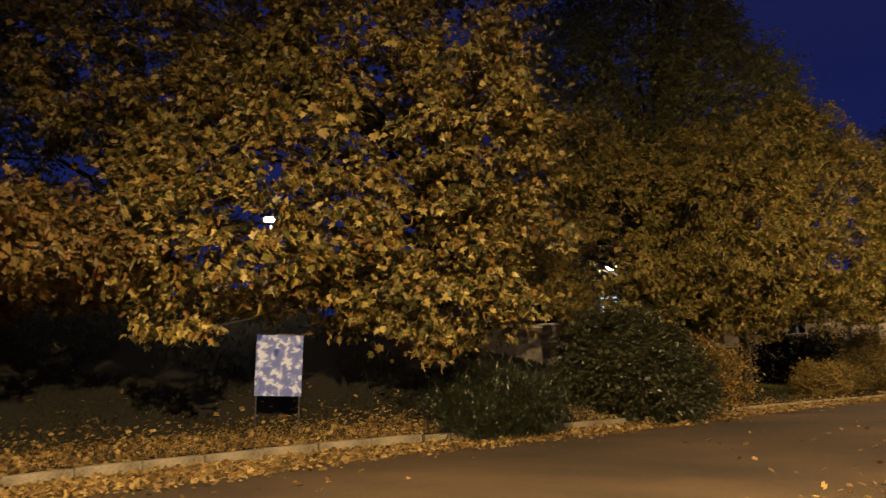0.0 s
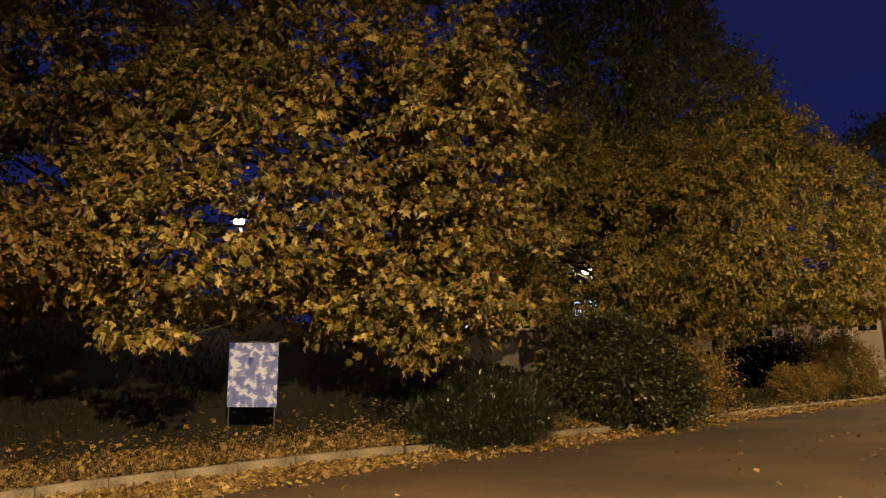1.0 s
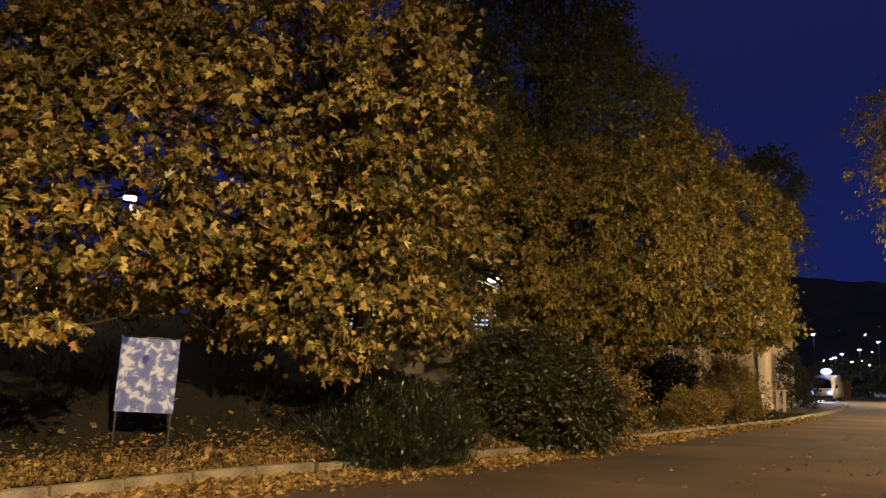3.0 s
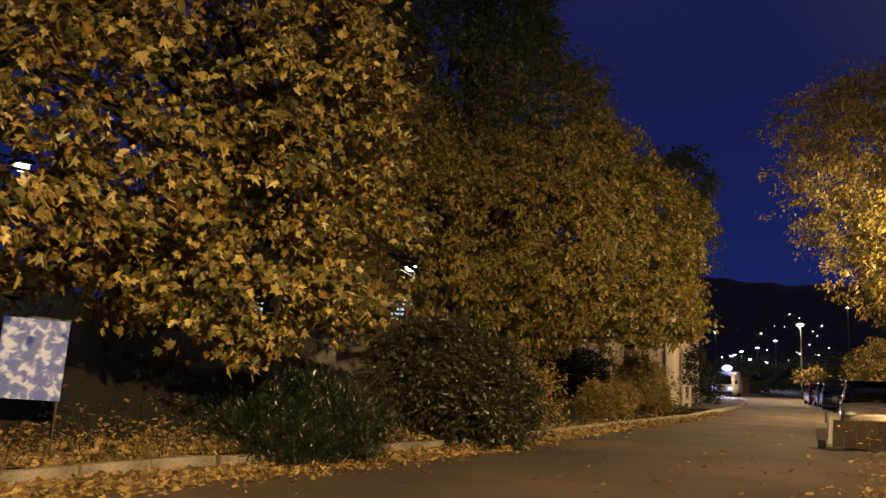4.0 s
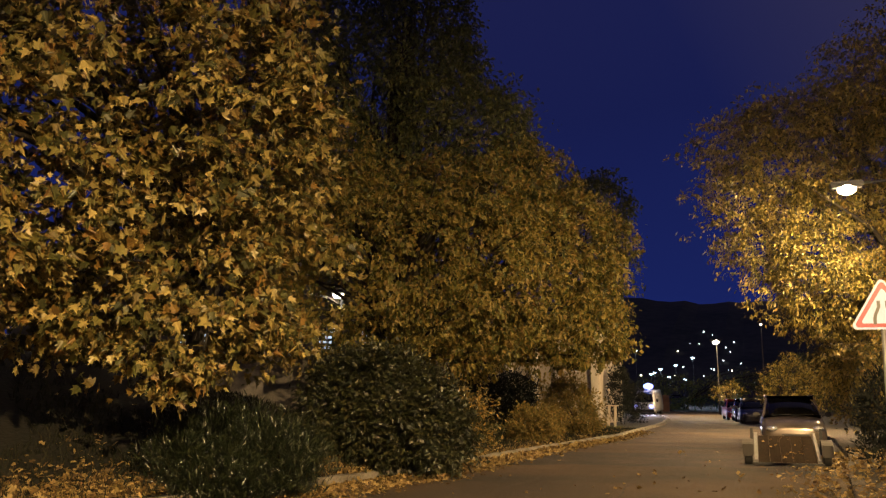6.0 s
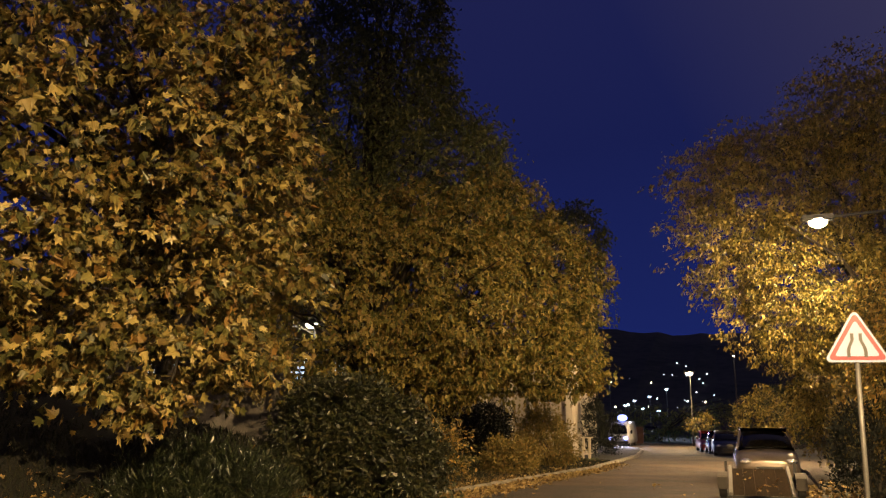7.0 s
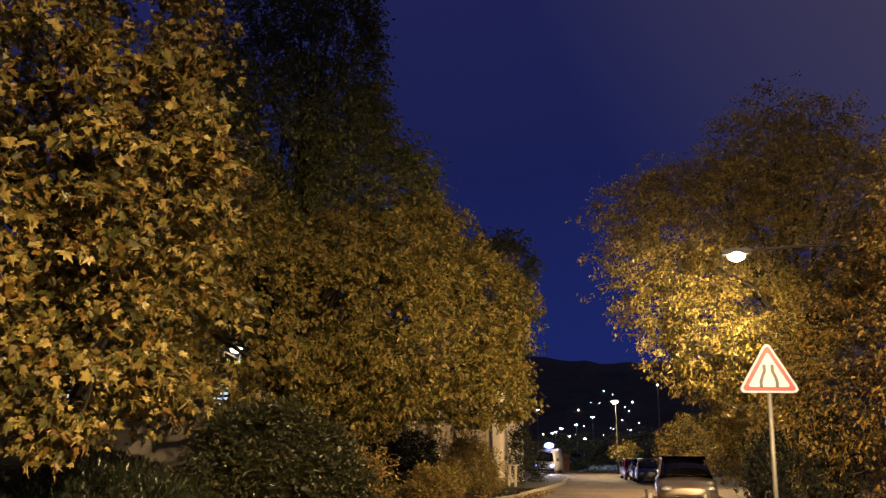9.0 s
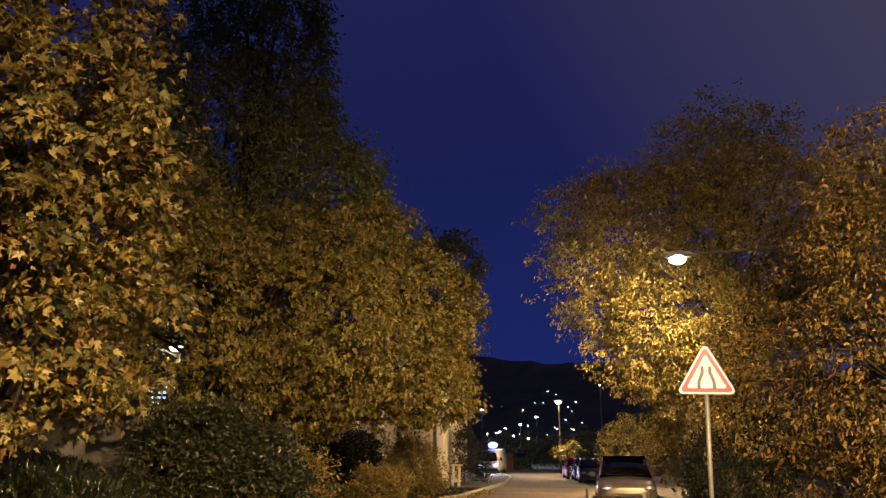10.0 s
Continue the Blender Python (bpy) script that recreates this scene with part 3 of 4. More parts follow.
tree("thicket_tree", (5.2, 18.6, 0.1), [(4.5, 17.8, 3.6, 2.3, 2.3, 3.2), (3.0, 20.0, 2.7, 2.0, 1.8, 2.4), (5.0, 17.0, 5.4, 2.1, 2.2, 2.5)], 44000, 0.1, OVAL, M_RUSTSHRUB, "overgrown roadside tree with rusty olive leaves", 59, 0.12, 1.2, -0.6, 1.0, 50)
tree("small_tree", (-3.6, 75.6, -1.35), [(-3.7, 75.2, 0.5, 0.9, 0.8, 0.6), (-3.2, 75.4, 0.9, 0.6, 0.6, 0.45)], 1200, 0.15, OVAL, M_GOLD, "small golden tree beside the far lamp", 61, 0.05, 1.3, -0.6, 0.6, 10)


def bush(name, base, lobes, n, leaf, outline, mat, label, seed, droop=0.0, gap=-0.6, lump=0.6, category="bush", depth=0.35):
    b = root(name, base, label, category)
    rng = np.random.default_rng(seed)
    bm = bmesh.new()
    for _ in range(1 if category == "conifer" else 16):
        l = lobes[rng.integers(len(lobes))]
        e = Vector((l[0], l[1], l[2])) - Vector(base) + Vector(rng.normal(size=3) * 0.3 * np.array(l[3:6]))
        tube(bm, [(rng.normal() * 0.1, rng.normal() * 0.1, -0.1), e * 0.5 + Vector((0, 0, 0.05)), e], [0.03, 0.02, 0.006], 5)
    part("stem", bm, M_BARK, b)
    crown("foliage", seed, lobes, n, leaf, outline, mat, b, gap, lump, droop, depth, offset=base, fold=0.15)
    return b


bush("oleander_bush", (-9.0, 13.15, 0.05), [(-9.35, 12.85, 0.62, 0.68, 0.7, 0.62), (-8.9, 13.15, 0.7, 0.75, 0.75, 0.66), (-8.3, 13.5, 0.58, 0.72, 0.75, 0.6), (-8.75, 12.8, 0.42, 0.65, 0.6, 0.46)], 21000, 0.125, LANCE, M_OLEANDER, "dark green oleander bush with narrow upright leaves", 71, -1.0)
bush("evergreen_bush", (-7.8, 16.8, 0.05), [(-8.35, 16.65, 1.3, 1.05, 1.1, 1.2), (-7.6, 16.9, 1.1, 1.1, 1.15, 1.12), (-7.0, 17.2, 0.72, 0.74, 0.8, 0.76), (-8.0, 16.8, 1.65, 1.0, 1.0, 0.8)], 34000, 0.1, OVAL, M_SHRUB, "rounded dark evergreen bush with small glossy leaves", 73, 0.1)
bush("autumn_shrub", (-7.6, 20.3, 0.15), [(-7.6, 20.3, 0.85, 0.75, 0.8, 0.85), (-8.5, 20.7, 1.0, 0.8, 0.8, 0.95)], 11000, 0.09, OVAL, M_RUSTSHRUB, "olive shrub behind the evergreen bush", 77)
bush("autumn_shrub", (-7.4, 26.8, -0.05), [(-7.45, 26.8, 0.42, 0.85, 0.8, 0.58)], 7500, 0.085, OVAL, M_OLIVESHRUB, "low russet shrub on the verge", 79)
bush("autumn_shrub", (-7.1, 32.0, -0.2), [(-7.6, 32.0, 0.8, 0.9, 0.9, 1.15), (-6.95, 32.3, 0.5, 0.55, 0.6, 0.85)], 15000, 0.09, OVAL, M_OLIVESHRUB, "taller russet shrub near the house", 83)
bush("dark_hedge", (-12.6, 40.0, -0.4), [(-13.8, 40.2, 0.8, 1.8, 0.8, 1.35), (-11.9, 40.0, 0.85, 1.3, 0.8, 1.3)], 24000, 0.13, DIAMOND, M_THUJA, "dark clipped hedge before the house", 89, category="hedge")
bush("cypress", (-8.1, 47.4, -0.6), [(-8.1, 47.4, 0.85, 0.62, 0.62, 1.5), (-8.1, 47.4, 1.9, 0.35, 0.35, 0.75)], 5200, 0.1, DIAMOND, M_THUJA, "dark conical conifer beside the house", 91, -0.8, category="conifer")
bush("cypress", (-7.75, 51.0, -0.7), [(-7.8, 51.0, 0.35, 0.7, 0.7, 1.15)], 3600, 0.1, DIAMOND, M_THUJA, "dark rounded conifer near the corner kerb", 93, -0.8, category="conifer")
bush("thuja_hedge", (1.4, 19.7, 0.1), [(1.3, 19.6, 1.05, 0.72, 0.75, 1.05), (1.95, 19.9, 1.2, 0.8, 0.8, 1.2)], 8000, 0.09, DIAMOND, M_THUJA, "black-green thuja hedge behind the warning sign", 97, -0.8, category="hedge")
bush("golden_shrub", (1.0, 50.0, -0.7), [(0.5, 50.0, 1.2, 1.5, 1.2, 1.8), (0.0, 49.6, 0.7, 0.9, 0.9, 1.1)], 6000, 0.14, OVAL, M_GOLD, "rounded golden shrub on the verge behind the parked cars", 107)
bush("golden_shrub", (2.0, 30.2, -0.2), [(1.9, 30.2, 1.5, 1.1, 1.1, 1.4), (2.6, 24.6, 1.3, 0.9, 1.0, 1.2)], 5000, 0.12, OVAL, M_GOLD, "tall golden shrub beside the parked cars", 101)

# fallen leaves in the gutter, on the verge and on the road
rng = np.random.default_rng(5)
spots = []
while len(spots) < 42000:
    y = rng.uniform(0, 40)
    near = math.exp(-max(0, y - 17) / 8)
    if rng.random() > near:
        continue
    k = left_kerb(y)
    kind = rng.random()
    if kind < 0.5:
        width = np.interp(y, [3, 8, 12, 16, 22], [2.0, 1.5, 1.0, 0.8, 0.5])
        x = k + 0.1 + abs(rng.normal()) * width * 0.5
        z = 0.012 + fall(y) + 0.05 * math.exp(-(x - k) / 0.2)
    elif kind < 0.988:
        x = k - 0.2 - abs(rng.normal()) * (0.55 if rng.random() < 0.93 else 1.4)
        z = terrain(x, y) + 0.03
    else:
        x, y = rng.uniform(-9, 0.3), rng.uniform(2, 26)
        if noise.noise((x * 0.35, y * 0.35, 7)) < 0.02 and x < -2.5:
            continue
        if x < left_kerb(y) + 0.1 or x > right_kerb(y):
            continue
        z = 0.015 + fall(y)
    spots.append((x, y, z + rng.uniform(0, 0.03)))
for _ in range(3600):
    y = rng.uniform(8, 27)
    x = right_kerb(y) + (rng.normal() * 0.45 - 0.25 if rng.random() < 0.4 else rng.uniform(0.1, 2.6))
    spots.append((x, y, fall(y) + (0.13 if x > right_kerb(y) else 0.015) + rng.uniform(0, 0.02)))
for _ in range(26):
    u = rng.uniform(0.1, 2.0)
    spots.append((-0.62 + rng.uniform(-0.5, 0.5), 21.25 + u * 0.98, 0.055 + u * 0.2))
spots = np.array(spots)
ang = rng.uniform(0, 6.283, len(spots))
tips = np.stack([np.cos(ang), np.sin(ang), rng.normal(size=len(ang)) * 0.45], 1)
ups = np.stack([rng.normal(size=len(ang)) * 0.8, rng.normal(size=len(ang)) * 0.8, np.ones(len(ang))], 1)
v, f = leaf_mesh(rng, spots, tips, ups, 0.1 * rng.uniform(0.45, 1.25, len(ang)), TRILOBE, 0.35)
tagged(part_np("fallen_leaves", v, f, M_LITTER), "dry orange-brown plane leaves strewn along the kerb", "fallen leaves", kind="stuff")

# grass on the verge and the bank
blades = []
while len(blades) < 52000:
    y = rng.uniform(1, 40)
    d = 0.18 + abs(rng.normal()) * (3.2 if y < 20 else 2.0)
    x = left_kerb(y) - d
    if noise.noise((x * 0.7, y * 0.7, 2)) < -0.2 or (y > 23 and d > 5):
        continue
    blades.append((x, y, terrain(x, y) - 0.01))
blades = np.array(blades)
lean = np.concatenate([rng.normal(size=(len(blades), 2)) * 0.45, np.ones((len(blades), 1))], 1)
v, f = leaf_mesh(rng, blades, lean, rng.normal(size=lean.shape), 0.12 * rng.uniform(0.5, 1.5, len(blades)), BLADE, 0.1)
tagged(part_np("grass", v, f, M_GRASS), "rough unmown bank grass, tree shade darkened into its colour", "grass", kind="stuff")

# lawns: before the house and on top of the bank
turf = []
while len(turf) < 24000:
    if rng.random() < 0.6:
        x, y = rng.uniform(-16, -6), rng.uniform(21, 42)
    else:
        x, y = rng.uniform(-30, -16), rng.uniform(7, 18)
    if left_kerb(y) - x < 0.9 + 0.5 * noise.noise((x, y, 8)) or noise.noise((x * 0.5, y * 0.5, 4)) < -0.35:
        continue
    turf.append((x, y, terrain(x, y) - 0.01))
turf = np.array(turf)
lean = np.concatenate([rng.normal(size=(len(turf), 2)) * 0.5, np.ones((len(turf), 1))], 1)
v, f = leaf_mesh(rng, turf, lean, rng.normal(size=lean.shape), 0.13 * rng.uniform(0.5, 1.4, len(turf)), BLADE, 0.1)
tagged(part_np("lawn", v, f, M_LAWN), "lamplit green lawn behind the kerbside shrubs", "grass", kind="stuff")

# ---------------------------------------------------------------- street furniture


def street_lamp(at, foot, arm_from, label, lens, scale=1.0):
    """A pole with an arm and a flat lantern, whose lens shines."""
    lamp = root("street_lamp", foot, label, "street lamp", "street lamps")
    o = Vector(foot)
    top = Vector((arm_from[0], arm_from[1], at[2] + 0.12 * scale)) - o
    part("pole", a_tube([(0, 0, 0), (0, 0, 1.0), top], [0.075, 0.06, 0.045], 10), M_GREYPAINT, lamp, smooth=True)
    part("base_plate", a_box(-0.16, 0.16, -0.16, 0.16, 0.0, 0.03, bevel=0.006), M_STEEL, lamp)
    head = Vector(at) - o
    if (head - top).length > 0.3:
        part("arm", a_tube([top, top.lerp(head, 0.5) + Vector((0, 0, 0.12)), head + Vector((0, 0, 0.1))], [0.04, 0.035, 0.03], 8), M_GREYPAINT, lamp)
    s = scale
    hood = part("lantern", a_box(head.x - 0.3 * s, head.x + 0.3 * s, head.y - 0.14 * s, head.y + 0.14 * s, head.z + 0.03, head.z + 0.14 * s, bevel=0.03 * s), M_GREYPAINT, lamp)
    bm = bmesh.new()
    bmesh.ops.create_uvsphere(bm, u_segments=14, v_segments=8, radius=1, matrix=Matrix.Translation(head) @ Matrix.Diagonal((0.17 * s, 0.14 * s, 0.11 * s, 1)))
    part("lens", bm, lens, hood, "shining lamp lens", smooth=True)
    return lamp


street_lamp(LAMP_NEAR, (3.8, 0.3, 0.1), (3.8, 0.3), "tall grey street lamp with a sodium lantern", G_SODIUM)
street_lamp(LAMP_RIGHT, (4.2, 22.7, 0.0), (4.2, 22.7), "street lamp shining among golden leaves", G_SODIUM, 1.2)
# Body of the added mid lamp, set where leaves hide it.
street_lamp(LAMP_MID, (4.2, 40.2, -0.45), (4.2, 40.2), "unseen street lamp added to brighten the road and house", G_SODIUM)
street_lamp(LAMP_BANK, (-15.9, 13.1, terrain(-15.9, 13.1)), (-15.9, 13.1), "warm lamp standing on the bank behind leaves", G_WARM, 0.9)
street_lamp(LAMP_PATH, (-12.7, 24.3, 0.6), (-12.7, 24.3), "slim path lamp glowing between trees", G_WARM, 1.0)
street_lamp(LAMP_END, (-4.44, 80.3, -1.5), (-4.44, 80.3), "bright street lamp at the road's end", G_SODIUM, 1.7)
street_lamp((-0.77, 62.0, 5.27), (-0.77, 62.2, terrain(-0.77, 62.2)), (-0.77, 62.2), "dim lamp post beside the road bend", G_FARWARM, 0.5)
for fx, fy, fz in ((-8.24, 105, 4.0), (-10.19, 105, 3.15), (-12.07, 106, 2.7), (-12.9, 107, 2.3), (-13.4, 108, 2.15), (-9.4, 107, 1.5), (-11.7, 112, 1.8), (-14.8, 105, 4.9)):
    street_lamp((fx, fy, fz), (fx, fy + 0.2, -1.5), (fx, fy + 0.2), "cold white lamp on a slender post", G_COLD, 1.15)


def warning_sign(base):
    s = root("road_sign", base, "triangular white warning sign with red rim for narrowing road", "road sign")
    s.matrix_world = pose(*base, 0, 0.85, 3)
    part("pole", a_tube([(0, 0.03, -0.05), (0, 0.03, 2.8)], [0.03, 0.03], 14), M_STEEL, s, "grey metal pole", smooth=True)

    def tri(h, r, lift):
        """A triangle with rounded corners whose side is h."""
        pts, rad = [], h / math.sqrt(3) - 2 * r
        for k in range(3):
            a0 = math.pi / 2 + k * 2 * math.pi / 3
            cx, cz = rad * math.cos(a0), rad * math.sin(a0)
            for i in range(7):
                a = a0 - math.pi / 3 + i * (2 * math.pi / 3) / 6
                pts.append((cx + r * math.cos(a), cz + r * math.sin(a) + lift))
        return pts

    c = 2.54
    plate = part("plate", prism(tri(0.765, 0.05, c), -0.012, 0.012), M_WHITE, s, "white sign plate")
    part("rim", prism(tri(0.675, 0.034, c), -0.0165, -0.0125), M_RED, plate, "red rim")
    part("field", prism(tri(0.515, 0.022, c), -0.0205, -0.017), M_WHITE, plate, "white field")
    for q in (-1, 1):
        w = 0.019
        line = [(0.048, 0.165), (0.048, 0.085), (0.086, -0.005), (0.096, -0.05), (0.096, -0.125)]
        out = [(q * (a + w), b) for a, b in line] + [(q * (a - w), b) for a, b in line[::-1]]
        if q < 0:
            out = out[::-1]
        part("road_line", prism([(a, b + c - 0.035) for a, b in out[::-1]], -0.0235, -0.021), M_BLACK, plate, "black line")
    for z in (c - 0.1, c + 0.16):
        part("clamp", a_box(-0.05, 0.05, 0.008, 0.07, z - 0.015, z + 0.015, bevel=0.004), M_STEEL, s)
    return s


warning_sign((0.34, 13.25, 0.1))


def notice_board():
    foot = terrain(-10.95, 9.7)
    b = root("notice_board", (-10.95, 9.7, foot), "blue and white board on the bank with painted leaf dapple", "notice board")
    b.matrix_world = pose(-10.95, 9.7, foot, 0, 3.6, 48)
    low = 1.035 - foot
    part("board", a_box(-0.50, 0.34, -0.004, 0.004, low, low + 1.1, bevel=0.002), M_BOARD, b, "sheet with painted leaf dapple and added glow")
    for x in (-0.47, 0.31):
        part("post", a_box(x - 0.012, x + 0.012, 0.006, 0.03, -0.25, low + 1.08, bevel=0.004), M_BLACK, b)
    part("top_rail", a_box(-0.52, 0.36, -0.02, 0.03, low + 1.104, low + 1.125, bevel=0.005), M_BLACK, b)
    return b


notice_board()

# low wall with a pale coping on the slope
wall = tagged(part("garden_wall", prism([(-4.5, 0.0), (1.9, 0.0), (1.9, 2.33), (-4.5, 2.85)], -0.12, 0.12), M_DARKWALL), "low dark garden wall with pale coping", "wall", kind="structure")
wall.matrix_world = pose(-14.0, 18.6, 0, 0, 0, 38)
part("coping", prism([(-4.55, 2.853), (1.95, 2.333), (1.95, 2.42), (-4.55, 2.94)], -0.18, 0.18), M_PALE, wall, "pale coping")

# ---------------------------------------------------------------- buildings


def house():
    h = root("house", (-14.9, 50.0, -0.72), "beige rendered house with pale pilasters behind shrubs", "house")
    x0, x1, y0, y1, z1 = -6.0, 6.0, -4.0, 4.0, 4.9
    bm = bmesh.new()
    openings = [(-4.6, -3.4, 0.9, 2.3), (-0.8, 0.1, 2.9, 4.1), (4.3, 5.2, 2.9, 4.1)]
    cuts_x = sorted({x0, x1, *(o[0] for o in openings), *(o[1] for o in openings)})
    cuts_z = sorted({-0.1, z1, *(o[2] for o in openings), *(o[3] for o in openings)})
    grid = {(x, z): bm.verts.new((x, y0, z)) for x in cuts_x for z in cuts_z}
    for a, b in zip(cuts_x, cuts_x[1:]):
        for c, d in zip(cuts_z, cuts_z[1:]):
            mx, mz = (a + b) / 2, (c + d) / 2
            if not any(o[0] < mx < o[1] and o[2] < mz < o[3] for o in openings):
                bm.faces.new((grid[a, c], grid[b, c], grid[b, d], grid[a, d]))
    moved = bmesh.ops.extrude_face_region(bm, geom=list(bm.faces))
    bmesh.ops.translate(bm, vec=(0, 0.3, 0), verts=[v for v in moved["geom"] if isinstance(v, bmesh.types.BMVert)])
    bmesh.ops.recalc_face_normals(bm, faces=bm.faces)
    part("front_wall", bm, M_RENDER, h)
    part("side_wall", a_box(x1 - 0.3, x1, y0 + 0.302, y1, -0.1, z1), M_RENDER, h)
    part("side_wall", a_box(x0, x0 + 0.3, y0 + 0.302, y1, -0.1, z1), M_RENDER, h)
    part("back_wall", a_box(x0 + 0.302, x1 - 0.302, y1 - 0.3, y1, -0.1, z1), M_RENDER, h)
    for x in (-5.8, -2.4, 1.2, 2.6, 3.9, 5.8):
        part("pilaster", a_box(x - 0.18, x + 0.18, y0 - 0.12, y0 - 0.003, -0.1, z1, bevel=0.01), M_PALE, h, "pale pilaster")
    for a, b, c, d in openings:
        w = part("window" if c > 0.5 else "door", a_box(a + 0.003, b - 0.003, y0 + 0.12, y0 + 0.16, c + 0.003, d - 0.003), M_DARKGLASS, h, "dark unlit pane")
        part("sill", a_box(a - 0.08, b + 0.08, y0 - 0.08, y0 + 0.115, c - 0.06, c - 0.003, bevel=0.008), M_PALE, w)
        part("mullion", a_box((a + b) / 2 - 0.03, (a + b) / 2 + 0.03, y0 + 0.08, y0 + 0.118, c + 0.01, d - 0.01), M_WHITE, w)
    part("eaves", a_box(x0 - 0.1, x1 + 0.06, y0 - 0.14, y1 + 0.1, z1 + 0.003, z1 + 0.18, bevel=0.02), M_PALE, h)
    part("roof", a_box(x0 - 0.05, x1 + 0.03, y0 - 0.1, y1 + 0.05, z1 + 0.183, z1 + 0.26, bevel=0.02), M_ROOF, h)
    return h


house()


def block(foot, turn, length, depth, height, windows, label):
    """A block of flats: front along its x axis; windows are (x, z, lit)."""
    b = root("apartment_building", foot, label, "building", turn=turn)
    bm = bmesh.new()
    part("wall", box(bm, 0, length, 0.25, depth, -1.0, height), M_DARKWALL, b)
    part("roof", a_box(-0.2, length + 0.2, 0.0, depth + 0.2, height + 0.003, height + 0.25, bevel=0.03), M_PALE, b)
    for x, z, lit in windows:
        w = part("window", a_box(x - 0.4, x + 0.4, 0.18, 0.246, z - 0.45, z + 0.45), G_WINDOW if lit else M_DARKGLASS, b, "lit bluish window" if lit else "dark window")
        part("window_frame", a_box(x - 0.03, x + 0.03, 0.14, 0.178, z - 0.45, z + 0.45), M_WHITE, w)
        part("window_sill", a_box(x - 0.5, x + 0.5, 0.08, 0.245, z - 0.53, z - 0.455), M_PALE, w)
        for k in range(5 if lit else 0):
            part("blind_slat", a_box(x - 0.4, x + 0.4, 0.15, 0.174, z - 0.4 + k * 0.17, z - 0.31 + k * 0.17, bevel=0.004), M_PLASTIC, w, "dark blind slat")
    return b


turn_b = math.degrees(math.atan2(3.0, 3.6))
block((-18.26, 17.43, 0.8), turn_b, 7.0, 6, 4.0, [(1.9, 2.2, False), (4.35, 2.15, True), (6.2, 2.2, False)], "dark low flats with one lit window behind trees")
block((-15.71, 26.5, 0.8), turn_b, 5.2, 7, 8.7, [(1.25, 2.38, True), (2.9, 2.6, True), (4.4, 2.4, False), (1.25, 5.2, False), (2.9, 8.0, False)], "dark flats with bluish lit windows behind trees")

# ---------------------------------------------------------------- vehicles


def wheel(parent, at, r=0.31, w=0.2):
    x, y, z = at
    t = part("wheel", a_tube([(x - w / 2, y, z), (x - w * 0.35, y, z), (x + w * 0.35, y, z), (x + w / 2, y, z)], [r * 0.93, r, r, r * 0.93], 24), M_RUBBER, parent, "black tyre", smooth=False)
    part("rim", a_tube([(x - w / 2 - 0.006, y, z), (x + w / 2 + 0.006, y, z)], [r * 0.62, r * 0.62], 18), M_STEEL, t, "grey rim")
    return t


def loft(sections):
    """A closed body from cross-sections: (y, half width low, half width high, z low, z shoulder, z top)."""
    bm, last = bmesh.new(), None
    rings = []
    for y, wl_, wh, zl, zs, zt in sections:
        half = [(wl_ * 0.86, zl), (wl_, zl + 0.12), (wl_ * 1.01, (zl + zs) / 2), (wl_ * 0.98, zs), (wh, zs + (zt - zs) * 0.55), (wh * 0.86, zt - 0.03), (wh * 0.5, zt), (0, zt + 0.012)]
        pts = half + [(-x, z) for x, z in half[-2::-1]]
        rings.append([bm.verts.new((x, y, z)) for x, z in pts])
    for a, b in zip(rings, rings[1:]):
        k = len(a)
        for i in range(k):
            j = (i + 1) % k
            bm.faces.new((a[i], a[j], b[j], b[i]))
    bm.faces.new(rings[0][::-1]), bm.faces.new(rings[-1])
    bmesh.ops.recalc_face_normals(bm, faces=bm.faces)
    return bm


